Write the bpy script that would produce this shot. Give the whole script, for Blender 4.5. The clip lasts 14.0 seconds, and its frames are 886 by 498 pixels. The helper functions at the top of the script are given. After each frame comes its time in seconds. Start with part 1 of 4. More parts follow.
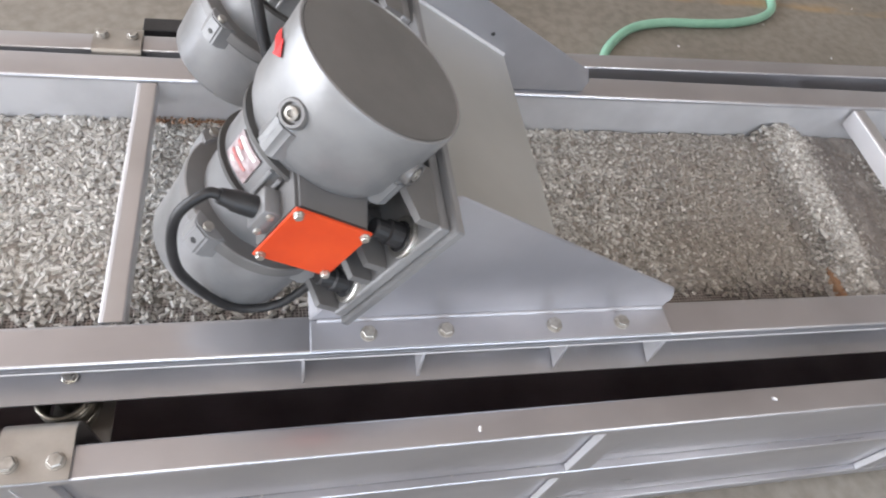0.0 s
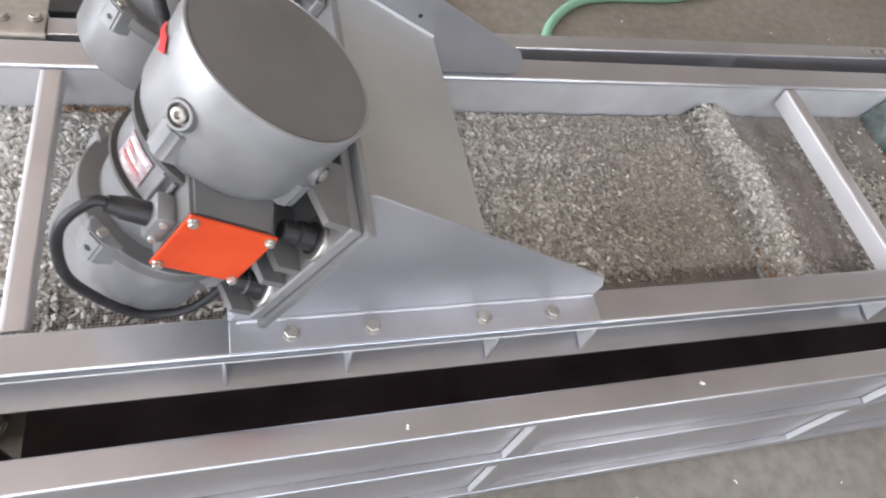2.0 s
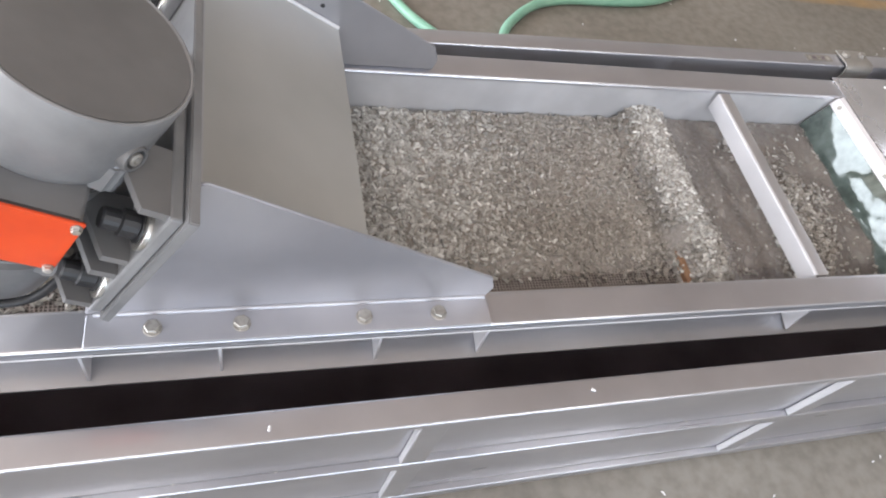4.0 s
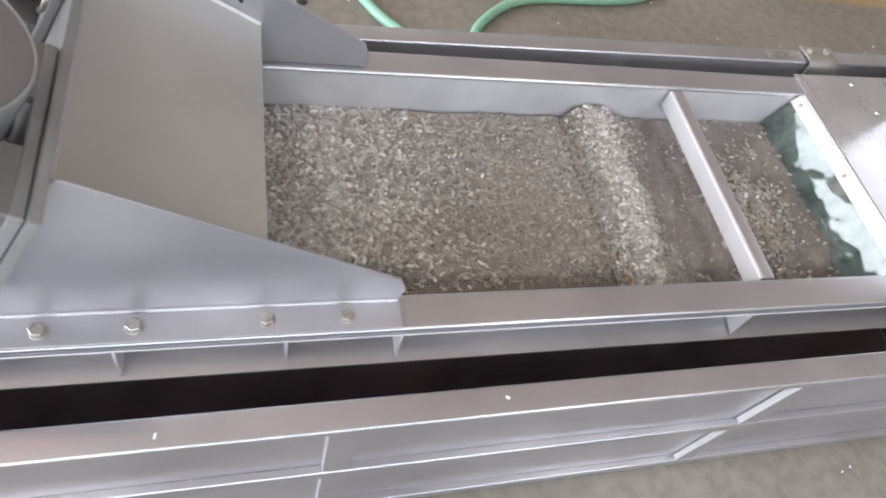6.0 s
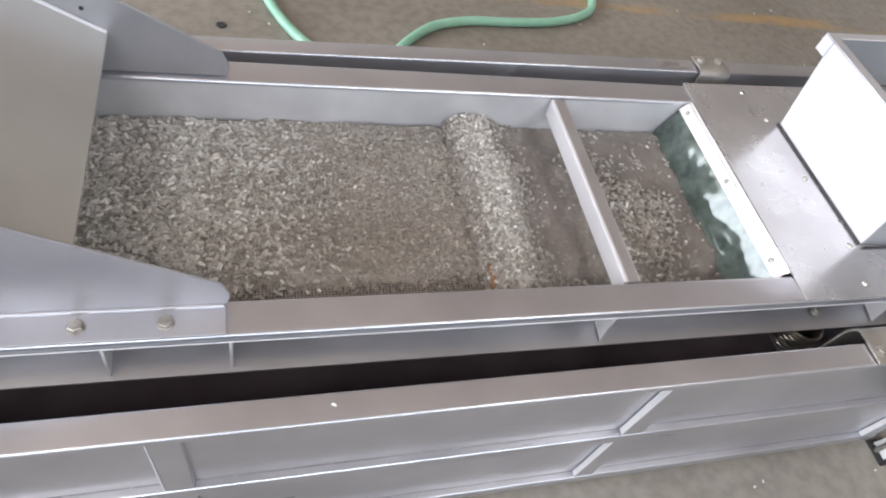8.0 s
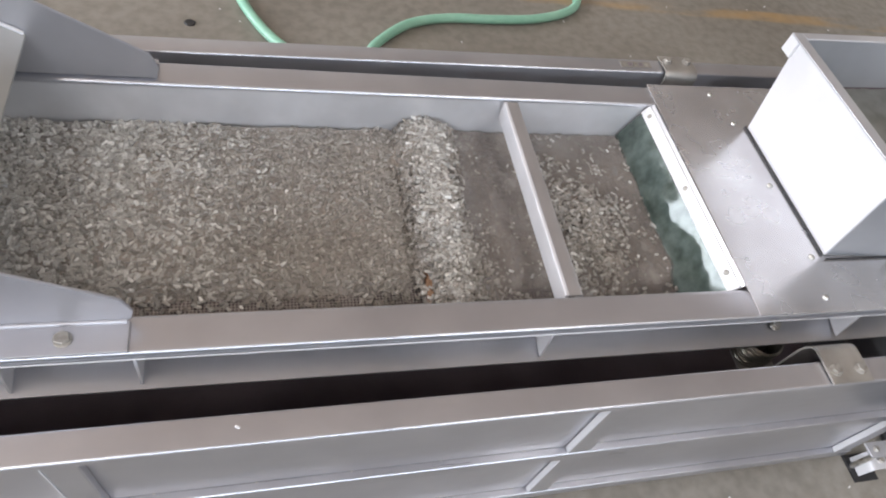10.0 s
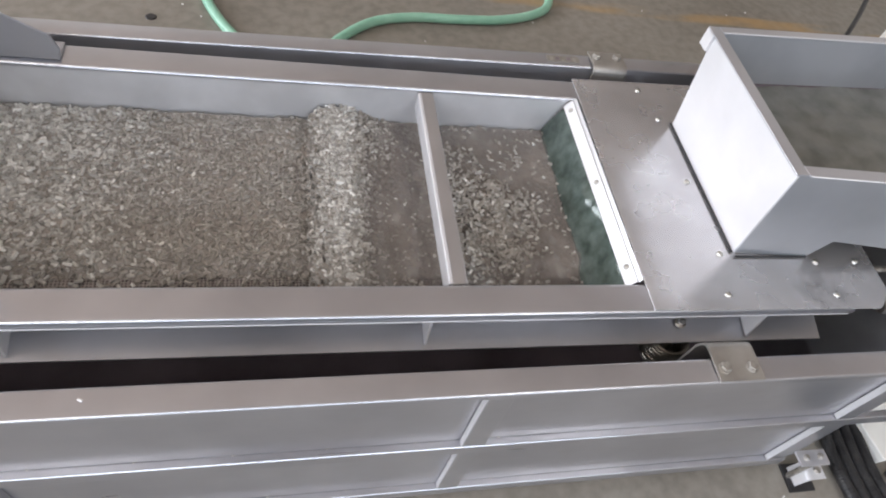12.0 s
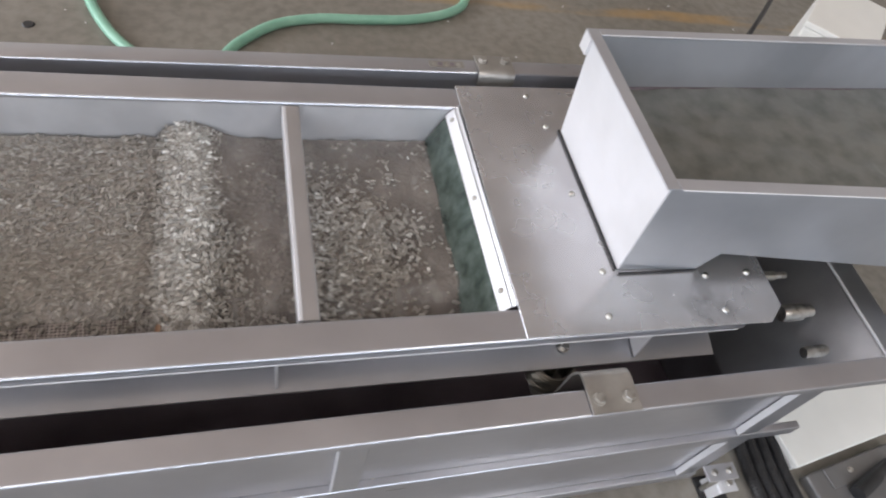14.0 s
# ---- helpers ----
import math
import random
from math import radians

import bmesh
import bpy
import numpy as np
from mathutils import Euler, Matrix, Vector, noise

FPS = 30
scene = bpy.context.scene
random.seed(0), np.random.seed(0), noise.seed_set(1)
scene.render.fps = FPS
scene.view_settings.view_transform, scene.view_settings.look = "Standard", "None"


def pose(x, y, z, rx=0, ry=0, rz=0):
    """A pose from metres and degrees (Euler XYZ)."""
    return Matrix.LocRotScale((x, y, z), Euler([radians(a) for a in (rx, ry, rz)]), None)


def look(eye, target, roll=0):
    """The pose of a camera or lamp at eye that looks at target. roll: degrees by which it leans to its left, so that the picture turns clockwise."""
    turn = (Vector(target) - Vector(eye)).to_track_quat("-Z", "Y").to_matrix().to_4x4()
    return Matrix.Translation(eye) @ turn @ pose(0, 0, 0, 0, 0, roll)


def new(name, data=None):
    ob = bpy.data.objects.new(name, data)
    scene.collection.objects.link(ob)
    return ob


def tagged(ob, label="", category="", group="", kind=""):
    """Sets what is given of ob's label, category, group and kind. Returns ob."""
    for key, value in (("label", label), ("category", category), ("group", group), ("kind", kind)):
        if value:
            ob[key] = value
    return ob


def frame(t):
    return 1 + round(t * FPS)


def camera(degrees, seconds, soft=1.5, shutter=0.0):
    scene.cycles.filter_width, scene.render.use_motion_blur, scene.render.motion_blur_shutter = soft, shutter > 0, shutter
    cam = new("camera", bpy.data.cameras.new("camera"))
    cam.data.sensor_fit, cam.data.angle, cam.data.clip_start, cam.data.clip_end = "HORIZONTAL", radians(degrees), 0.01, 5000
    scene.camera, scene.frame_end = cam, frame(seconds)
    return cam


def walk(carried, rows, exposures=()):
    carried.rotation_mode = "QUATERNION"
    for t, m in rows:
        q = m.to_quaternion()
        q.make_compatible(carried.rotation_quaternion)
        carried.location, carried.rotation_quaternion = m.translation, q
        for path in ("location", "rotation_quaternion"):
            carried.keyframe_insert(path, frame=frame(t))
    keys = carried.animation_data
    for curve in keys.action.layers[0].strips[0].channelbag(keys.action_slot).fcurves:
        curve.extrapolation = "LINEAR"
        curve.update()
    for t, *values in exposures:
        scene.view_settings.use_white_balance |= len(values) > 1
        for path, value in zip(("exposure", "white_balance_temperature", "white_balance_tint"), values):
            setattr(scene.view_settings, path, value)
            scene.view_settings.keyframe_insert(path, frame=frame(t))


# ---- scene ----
cam = camera(68.2, 14.0, soft=2.0, shutter=0.5)
PATH = [
    (0, (-1.29, -0.477, 1.474), (-0.831, 0.622, -0.133), 17.6),
    (0.5, (-1.256, -0.483, 1.479), (-0.79, 0.615, -0.126), 17.7),
    (1, (-1.249, -0.473, 1.482), (-0.767, 0.613, -0.127), 17.8),
    (1.5, (-1.25, -0.452, 1.483), (-0.711, 0.603, -0.128), 19.5),
    (2, (-1.234, -0.445, 1.48), (-0.658, 0.563, -0.148), 22.1),
    (2.5, (-1.178, -0.454, 1.484), (-0.577, 0.52, -0.156), 24.0),
    (3, (-1.116, -0.472, 1.485), (-0.517, 0.526, -0.141), 24.4),
    (5.5, (-0.968, -0.464, 1.485), (-0.42, 0.566, -0.139), 21.9),
    (6, (-0.897, -0.48, 1.489), (-0.354, 0.554, -0.133), 21.8),
    (6.5, (-0.828, -0.501, 1.496), (-0.298, 0.551, -0.12), 20.7),
    (7, (-0.744, -0.531, 1.496), (-0.189, 0.563, -0.084), 20.4),
    (7.5, (-0.692, -0.55, 1.494), (-0.125, 0.565, -0.066), 20.2),
    (10, (-0.507, -0.521, 1.5), (0.024, 0.587, -0.077), 19.5),
    (10.5, (-0.453, -0.539, 1.508), (0.052, 0.576, -0.073), 19.2),
    (11, (-0.394, -0.557, 1.509), (0.092, 0.569, -0.071), 18.6),
    (11.5, (-0.329, -0.572, 1.512), (0.15, 0.562, -0.064), 18.7),
    (12, (-0.279, -0.583, 1.515), (0.195, 0.558, -0.058), 18.5),
    (12.5, (-0.255, -0.586, 1.518), (0.233, 0.561, -0.046), 18.6),
    (13, (-0.197, -0.571, 1.515), (0.301, 0.576, -0.046), 17.7),
    (13.5, (-0.131, -0.548, 1.511), (0.393, 0.593, -0.046), 18.6),
    (14, (-0.074, -0.512, 1.51), (0.496, 0.599, -0.052), 20.0),
]
walk(cam, [(t, look(eye, target, roll)) for t, eye, target, roll in PATH],
     exposures=[(0, 0.13), (3, 0.26), (6.5, 0.33), (7.5, 0.29), (10, 0.13), (12.5, -0.02), (14, -0.12)])

# ---- world, daylight and exposure ----
world = bpy.data.worlds.new("overcast_sky")
scene.world = world
world.use_nodes = True
sky = world.node_tree.nodes.new("ShaderNodeTexSky")
sky.sky_type, sky.sun_disc = "NISHITA", False
sky.sun_elevation, sky.sun_rotation = radians(38), radians(250)
world.node_tree.links.new(sky.outputs[0], world.node_tree.nodes["Background"].inputs[0])
world.node_tree.nodes["Background"].inputs[1].default_value = 0.12


def area(name, eye, target, sx, sy, watts, colour):
    d = bpy.data.lights.new(name, "AREA")
    d.shape, d.size, d.size_y, d.energy, d.color = "RECTANGLE", sx, sy, watts, colour
    ob = new(name, d)
    ob.matrix_world = look(eye, target)
    return ob


# daylight through the gates of the hall and its roof lights
area("gate_daylight", (-9.4, 1.4, 2.95), (0, 1.4, 2.3), 10.8, 5.5, 1400, (0.885, 0.915, 0.985))
area("side_gate_daylight", (-0.5, -5.9, 2.6), (-0.5, 0, 1.0), 7.0, 1.5, 225, (0.78, 0.87, 1.0))
for rx, watts in ((-3.2, 110), (2.6, 130)):
    area("rooflight", (rx, -4.2, 5.93), (rx, -4.2, 0), 1.6, 3.4, watts, (0.97, 0.965, 0.97))


# ---- materials ----
def material(name):
    m = bpy.data.materials.new(name)
    m.use_nodes = True
    return m, m.node_tree.nodes, m.node_tree.links, m.node_tree.nodes["Principled BSDF"]


def ramp(nodes, stops):
    r = nodes.new("ShaderNodeValToRGB")
    while len(r.color_ramp.elements) < len(stops):
        r.color_ramp.elements.new(0.5)
    for e, (p, c) in zip(r.color_ramp.elements, stops):
        e.position, e.color = p, (*c, 1) if len(c) == 3 else c
    return r


def texture(nodes, links, scale, stretch=(1, 1, 1), detail=5.0, kind="ShaderNodeTexNoise", turn=(0, 0, 0)):
    c = nodes.new("ShaderNodeTexCoord")
    mp = nodes.new("ShaderNodeMapping")
    mp.inputs["Scale"].default_value = stretch
    mp.inputs["Rotation"].default_value = turn
    links.new(c.outputs["Object"], mp.inputs["Vector"])
    n = nodes.new(kind)
    n.inputs["Scale"].default_value = scale
    if kind == "ShaderNodeTexNoise":
        n.inputs["Detail"].default_value = detail
    links.new(mp.outputs["Vector"], n.inputs["Vector"])
    return n


def worn(name, dark, light, metal, rough, scale=6.0, grain=220.0, stretch=(1, 1, 1), bump=0.08, spread=0.12, low=0.35, high=0.65):
    """A surface with large blotches in colour and fine grain in gloss and relief."""
    m, nodes, links, bsdf = material(name)
    big = texture(nodes, links, scale)
    col = ramp(nodes, [(low, dark), (high, light)])
    links.new(big.outputs["Fac"], col.inputs[0])
    links.new(col.outputs[0], bsdf.inputs["Base Color"])
    fine = texture(nodes, links, grain, stretch, 3.0)
    mr = nodes.new("ShaderNodeMapRange")
    mr.inputs["To Min"].default_value, mr.inputs["To Max"].default_value = rough - spread, rough + spread
    mix = nodes.new("ShaderNodeMath")
    mix.operation = "MULTIPLY_ADD"
    links.new(fine.outputs["Fac"], mix.inputs[0])
    mix.inputs[1].default_value = 0.5
    half = nodes.new("ShaderNodeMath")
    half.operation = "MULTIPLY"
    half.inputs[1].default_value = 0.5
    links.new(big.outputs["Fac"], half.inputs[0])
    links.new(half.outputs[0], mix.inputs[2])
    links.new(mix.outputs[0], mr.inputs["Value"])
    links.new(mr.outputs[0], bsdf.inputs["Roughness"])
    bsdf.inputs["Metallic"].default_value = metal
    b = nodes.new("ShaderNodeBump")
    b.inputs["Strength"].default_value, b.inputs["Distance"].default_value = bump, 0.001
    links.new(fine.outputs["Fac"], b.inputs["Height"])
    links.new(b.outputs[0], bsdf.inputs["Normal"])
    return m


STEEL = worn("brushed_steel", (0.50, 0.50, 0.53), (0.61, 0.61, 0.645), 0.62, 0.30, 4.0, 70.0, (0.02, 1, 1), 0.006, 0.07)
TANK_STEEL = worn("tank_steel", (0.46, 0.46, 0.488), (0.56, 0.56, 0.592), 0.82, 0.30, 4.0, 70.0, (0.02, 1, 1), 0.006, 0.07)
# lighter, less metallic copy of the steel: light on the inner walls, in colour
WALL_LIT = worn("lit_wall_steel", (0.52, 0.52, 0.535), (0.64, 0.64, 0.66), 0.36, 0.34, 7.0, 70.0, (0.02, 1, 1), 0.01, 0.07)
# whiter, less metallic steel: the gate's light on side faces put into colour
STEEL_CROSS_LIT = worn("brushed_steel_cross_lit", (0.64, 0.64, 0.665), (0.74, 0.74, 0.77), 0.25, 0.31, 5.0, 70.0, (1, 0.02, 1), 0.006, 0.07)
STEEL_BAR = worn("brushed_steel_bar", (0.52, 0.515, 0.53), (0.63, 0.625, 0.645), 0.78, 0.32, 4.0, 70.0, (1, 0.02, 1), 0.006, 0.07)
FLANGE = worn("flange_steel", (0.43, 0.445, 0.48), (0.53, 0.545, 0.585), 0.88, 0.30, 4.0, 70.0, (0.02, 1, 1), 0.003, 0.05)
BLASTED = worn("blasted_steel", (0.42, 0.42, 0.45), (0.52, 0.52, 0.55), 0.72, 0.44, 5.0, 500.0, (1, 1, 1), 0.15)
# whiter copy of the sheet steel for gate-lit faces and edge highlights
SHEET_LIT = worn("lit_sheet", (0.69, 0.69, 0.71), (0.78, 0.78, 0.81), 0.2, 0.36, 6.0, 60.0, (1, 0.03, 1), 0.02)
TOP_SHEET = worn("rolled_sheet", (0.43, 0.434, 0.424), (0.52, 0.524, 0.514), 0.50, 0.40, 3.0, 300.0, (1, 1, 1), 0.05)
PAINT = worn("silver_paint", (0.215, 0.216, 0.221), (0.31, 0.311, 0.318), 0.34, 0.35, 11.0, 130.0, (1, 1, 1), 0.30)
GROOVE_SHADE = worn("groove_shade", (0.045, 0.043, 0.042), (0.085, 0.082, 0.08), 0.0, 0.5, 20.0, 300.0)
# own grey of box and pump; elsewhere a shaded copy of the silver paint
PAINT_DARK = worn("grey_and_shaded_paint", (0.155, 0.152, 0.152), (0.205, 0.20, 0.20), 0.25, 0.38, 9.0, 260.0, (1, 1, 1), 0.08)
COVER = worn("cover_sheet", (0.50, 0.49, 0.50), (0.66, 0.66, 0.68), 0.75, 0.27, 5.0, 14.0, (1, 1, 1), 0.0, 0.05)
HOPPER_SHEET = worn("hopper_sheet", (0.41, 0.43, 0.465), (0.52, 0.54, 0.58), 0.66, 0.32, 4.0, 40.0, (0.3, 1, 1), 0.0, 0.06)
CHUTE = worn("dull_dark_steel", (0.29, 0.295, 0.31), (0.41, 0.415, 0.435), 0.75, 0.33, 6.0, 120.0, (1, 1, 1), 0.1)
WEATHERED = worn("weathered_plate", (0.34, 0.32, 0.295), (0.46, 0.44, 0.41), 0.7, 0.42, 16.0, 300.0, (1, 1, 1), 0.2)
PLATE = worn("faded_nameplate", (0.20, 0.13, 0.14), (0.46, 0.39, 0.40), 0.2, 0.45, 90.0, 300.0)
BOLT = worn("zinc_bolt", (0.45, 0.43, 0.39), (0.68, 0.67, 0.64), 0.9, 0.30, 60.0, 500.0, (1, 1, 1), 0.1)
BOLT_DULL = worn("weathered_bolt", (0.31, 0.29, 0.26), (0.48, 0.46, 0.43), 0.7, 0.45, 90.0, 600.0, (1, 1, 1), 0.2)
BLACK = worn("black_rubber", (0.012, 0.012, 0.014), (0.03, 0.03, 0.032), 0.0, 0.45, 20.0, 300.0)
# dark colour for the tank's inner shade; also the wet line and small print
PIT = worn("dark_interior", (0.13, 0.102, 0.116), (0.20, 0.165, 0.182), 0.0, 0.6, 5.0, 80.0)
ORANGE = worn("orange_enamel", (0.62, 0.055, 0.010), (0.72, 0.075, 0.014), 0.0, 0.38, 14.0, 240.0, (1, 1, 1), 0.06)
FADED = worn("faded_red_print", (0.36, 0.08, 0.08), (0.46, 0.16, 0.15), 0.0, 0.4, 60.0, 300.0)
RED = worn("red_sticker", (0.62, 0.015, 0.02), (0.72, 0.03, 0.03), 0.0, 0.35, 30.0, 300.0)
WHITE = worn("white_print", (0.70, 0.68, 0.68), (0.82, 0.80, 0.80), 0.0, 0.4, 30.0, 300.0)
WHITE_PAINT = worn("white_paint", (0.80, 0.80, 0.77), (0.87, 0.87, 0.84), 0.0, 0.45, 4.0, 120.0)
HOSE = worn("green_hose", (0.22, 0.46, 0.34), (0.30, 0.55, 0.42), 0.0, 0.35, 12.0, 200.0)
WALLS = worn("hall_wall", (0.52, 0.50, 0.47), (0.62, 0.60, 0.56), 0.0, 0.8, 1.0, 30.0)
CEIL = worn("hall_ceiling", (0.54, 0.435, 0.358), (0.63, 0.515, 0.435), 0.0, 0.8, 0.8, 20.0)
CURTAIN = worn("wet_green_sheet", (0.045, 0.066, 0.056), (0.12, 0.155, 0.138), 0.15, 0.09, 30.0, 40.0, (1, 1, 1), 0.15, 0.05)
CURTAIN.node_tree.nodes["Principled BSDF"].inputs["Specular IOR Level"].default_value = 1.0
HOPPER_IN = worn("stained_steel", (0.145, 0.152, 0.142), (0.235, 0.24, 0.226), 0.3, 0.36, 19.0, 60.0, (1, 1, 1), 0.3, 0.12, 0.30, 0.62)
RUSTY = worn("rusty_plate", (0.20, 0.095, 0.045), (0.34, 0.22, 0.14), 0.2, 0.55, 40.0, 300.0, (1, 1, 1), 0.3)
SPRING = worn("spring_steel", (0.14, 0.13, 0.11), (0.30, 0.28, 0.24), 0.85, 0.35, 40.0, 300.0)


def oil_smudges(m, spots, dark=0.45):
    """Dull irregular smudges of oil at given spots of an object's own space."""
    nodes, links = m.node_tree.nodes, m.node_tree.links
    bsdf = nodes["Principled BSDF"]
    base = bsdf.inputs["Base Color"].links[0].from_socket
    c = nodes.new("ShaderNodeTexCoord")
    wobble = texture(nodes, links, 40.0, (1, 1, 1), 6.0)
    for x, y, r in spots:
        d = nodes.new("ShaderNodeVectorMath")
        d.operation = "DISTANCE"
        d.inputs[1].default_value = (x, y, 0.0035)
        links.new(c.outputs["Object"], d.inputs[0])
        k = nodes.new("ShaderNodeMath")
        k.operation = "MULTIPLY_ADD"
        k.inputs[1].default_value = r * 1.6
        links.new(wobble.outputs["Fac"], k.inputs[0])
        links.new(d.outputs["Value"], k.inputs[2])
        n = nodes.new("ShaderNodeMapRange")
        n.inputs["From Min"].default_value, n.inputs["From Max"].default_value = r * 1.1, r * 2.1
        n.inputs["To Min"].default_value, n.inputs["To Max"].default_value = dark, 1.0
        links.new(k.outputs[0], n.inputs["Value"])
        mx = nodes.new("ShaderNodeMixRGB")
        mx.blend_type = "MULTIPLY"
        mx.inputs[0].default_value = 1.0
        links.new(base, mx.inputs[1])
        links.new(n.outputs[0], mx.inputs[2])
        base = mx.outputs[0]
    links.new(base, bsdf.inputs["Base Color"])


oil_smudges(COVER, ((0.706, -0.022, 0.026), (0.738, 0.004, 0.022), (0.764, -0.030, 0.030), (0.722, -0.044, 0.018)), 0.74)


def concrete_material():
    m, nodes, links, bsdf = material("concrete_floor")
    a = texture(nodes, links, 1.3, (1, 1, 1), 8.0)
    b = texture(nodes, links, 26.0, (1, 1, 1), 6.0)
    ca = ramp(nodes, [(0.3, (0.192, 0.174, 0.148)), (0.7, (0.296, 0.275, 0.242))])
    cb = ramp(nodes, [(0.35, (0.74, 0.73, 0.72)), (0.62, (1, 1, 1))])
    links.new(a.outputs["Fac"], ca.inputs[0])
    links.new(b.outputs["Fac"], cb.inputs[0])
    mx = nodes.new("ShaderNodeMixRGB")
    mx.blend_type = "MULTIPLY"
    mx.inputs[0].default_value = 0.8
    links.new(ca.outputs[0], mx.inputs[1])
    links.new(cb.outputs[0], mx.inputs[2])
    # a faded yellow line across the floor
    c = nodes.new("ShaderNodeTexCoord")
    s = nodes.new("ShaderNodeSeparateXYZ")
    links.new(c.outputs["Object"], s.inputs[0])
    d = nodes.new("ShaderNodeMath")
    d.operation = "SUBTRACT"
    d.inputs[1].default_value = 1.84
    links.new(s.outputs["Y"], d.inputs[0])
    ab = nodes.new("ShaderNodeMath")
    ab.operation = "ABSOLUTE"
    links.new(d.outputs[0], ab.inputs[0])
    band = ramp(nodes, [(0.030, (1, 1, 1)), (0.050, (0, 0, 0))])
    links.new(ab.outputs[0], band.inputs[0])
    worn_off = ramp(nodes, [(0.42, (0, 0, 0)), (0.66, (0.45, 0.45, 0.45))])
    links.new(texture(nodes, links, 5.0, (0.6, 2, 1), 6.0).outputs["Fac"], worn_off.inputs[0])
    f = nodes.new("ShaderNodeMath")
    f.operation = "MULTIPLY"
    links.new(band.outputs[0], f.inputs[0])
    links.new(worn_off.outputs[0], f.inputs[1])
    my = nodes.new("ShaderNodeMixRGB")
    links.new(f.outputs[0], my.inputs[0])
    links.new(mx.outputs[0], my.inputs[1])
    my.inputs[2].default_value = (0.52, 0.29, 0.06, 1)
    links.new(my.outputs[0], bsdf.inputs["Base Color"])
    bsdf.inputs["Roughness"].default_value = 0.55
    bp = nodes.new("ShaderNodeBump")
    bp.inputs["Strength"].default_value, bp.inputs["Distance"].default_value = 0.25, 0.002
    links.new(b.outputs["Fac"], bp.inputs["Height"])
    links.new(bp.outputs[0], bsdf.inputs["Normal"])
    return m


def pellet_material(name, tones):
    m, nodes, links, bsdf = material(name)
    g = nodes.new("ShaderNodeNewGeometry")
    c = ramp(nodes, tones)
    links.new(g.outputs["Random Per Island"], c.inputs[0])
    links.new(c.outputs[0], bsdf.inputs["Base Color"])
    bsdf.inputs["Roughness"].default_value = 0.34
    bsdf.inputs["IOR"].default_value = 1.45
    # translucent plastic lets light through its body
    bsdf.inputs["Subsurface Weight"].default_value = 0.4
    bsdf.inputs["Subsurface Radius"].default_value = (1.0, 0.95, 0.9)
    bsdf.inputs["Subsurface Scale"].default_value = 0.005
    return m


def mash_material():
    """The wet mass of granules between those that lie on top."""
    m, nodes, links, bsdf = material("wet_granule_mass")
    v = texture(nodes, links, 130.0, kind="ShaderNodeTexVoronoi")
    n = texture(nodes, links, 7.0)
    c = ramp(nodes, [(0.0, (0.365, 0.343, 0.322)), (0.6, (0.318, 0.298, 0.280)), (1.0, (0.252, 0.236, 0.221))])
    links.new(v.outputs["Distance"], c.inputs[0])
    k = ramp(nodes, [(0.3, (0.7, 0.7, 0.7)), (0.7, (1.15, 1.12, 1.08))])
    links.new(n.outputs["Fac"], k.inputs[0])
    mx = nodes.new("ShaderNodeMixRGB")
    mx.blend_type = "MULTIPLY"
    mx.inputs[0].default_value = 1
    links.new(c.outputs[0], mx.inputs[1])
    links.new(k.outputs[0], mx.inputs[2])
    links.new(mx.outputs[0], bsdf.inputs["Base Color"])
    bsdf.inputs["Roughness"].default_value = 0.25
    b = nodes.new("ShaderNodeBump")
    b.invert = True
    b.inputs["Strength"].default_value, b.inputs["Distance"].default_value = 0.8, 0.004
    links.new(v.outputs["Distance"], b.inputs["Height"])
    links.new(b.outputs[0], bsdf.inputs["Normal"])
    return m


def screen_material():
    m, nodes, links, bsdf = material("punched_screen")
    v = texture(nodes, links, 165.0, (1, 1.1, 1), kind="ShaderNodeTexVoronoi")
    v.inputs["Randomness"].default_value = 0.12
    c = ramp(nodes, [(0.28, (0.07, 0.062, 0.060)), (0.42, (0.33, 0.305, 0.297))])
    links.new(v.outputs["Distance"], c.inputs[0])
    links.new(c.outputs[0], bsdf.inputs["Base Color"])
    bsdf.inputs["Metallic"].default_value = 0.6
    bsdf.inputs["Roughness"].default_value = 0.35
    b = nodes.new("ShaderNodeBump")
    b.inputs["Strength"].default_value, b.inputs["Distance"].default_value = 0.8, 0.002
    links.new(v.outputs["Distance"], b.inputs["Height"])
    links.new(b.outputs[0], bsdf.inputs["Normal"])
    return m


def water_material():
    """Turbid water with pale streaks of froth."""
    m, nodes, links, bsdf = material("turbid_water")
    n = texture(nodes, links, 45.0, (1, 1, 1), 4.0)
    f = texture(nodes, links, 17.0, (1.5, 1, 1), 7.0)
    c = ramp(nodes, [(0.36, (0.35, 0.318, 0.30)), (0.55, (0.40, 0.367, 0.345)), (0.74, (0.47, 0.44, 0.415))])
    links.new(f.outputs["Fac"], c.inputs[0])
    links.new(c.outputs[0], bsdf.inputs["Base Color"])
    k = nodes.new("ShaderNodeMapRange")
    k.inputs["From Min"].default_value, k.inputs["From Max"].default_value = 0.48, 0.70
    k.inputs["To Min"].default_value, k.inputs["To Max"].default_value = 0.75, 0.55
    links.new(f.outputs["Fac"], k.inputs["Value"])
    links.new(k.outputs[0], bsdf.inputs["Transmission Weight"])
    bsdf.inputs["IOR"].default_value = 1.33
    bsdf.inputs["Roughness"].default_value = 0.16
    b = nodes.new("ShaderNodeBump")
    b.inputs["Strength"].default_value, b.inputs["Distance"].default_value = 0.6, 0.006
    links.new(n.outputs["Fac"], b.inputs["Height"])
    links.new(b.outputs[0], bsdf.inputs["Normal"])
    return m


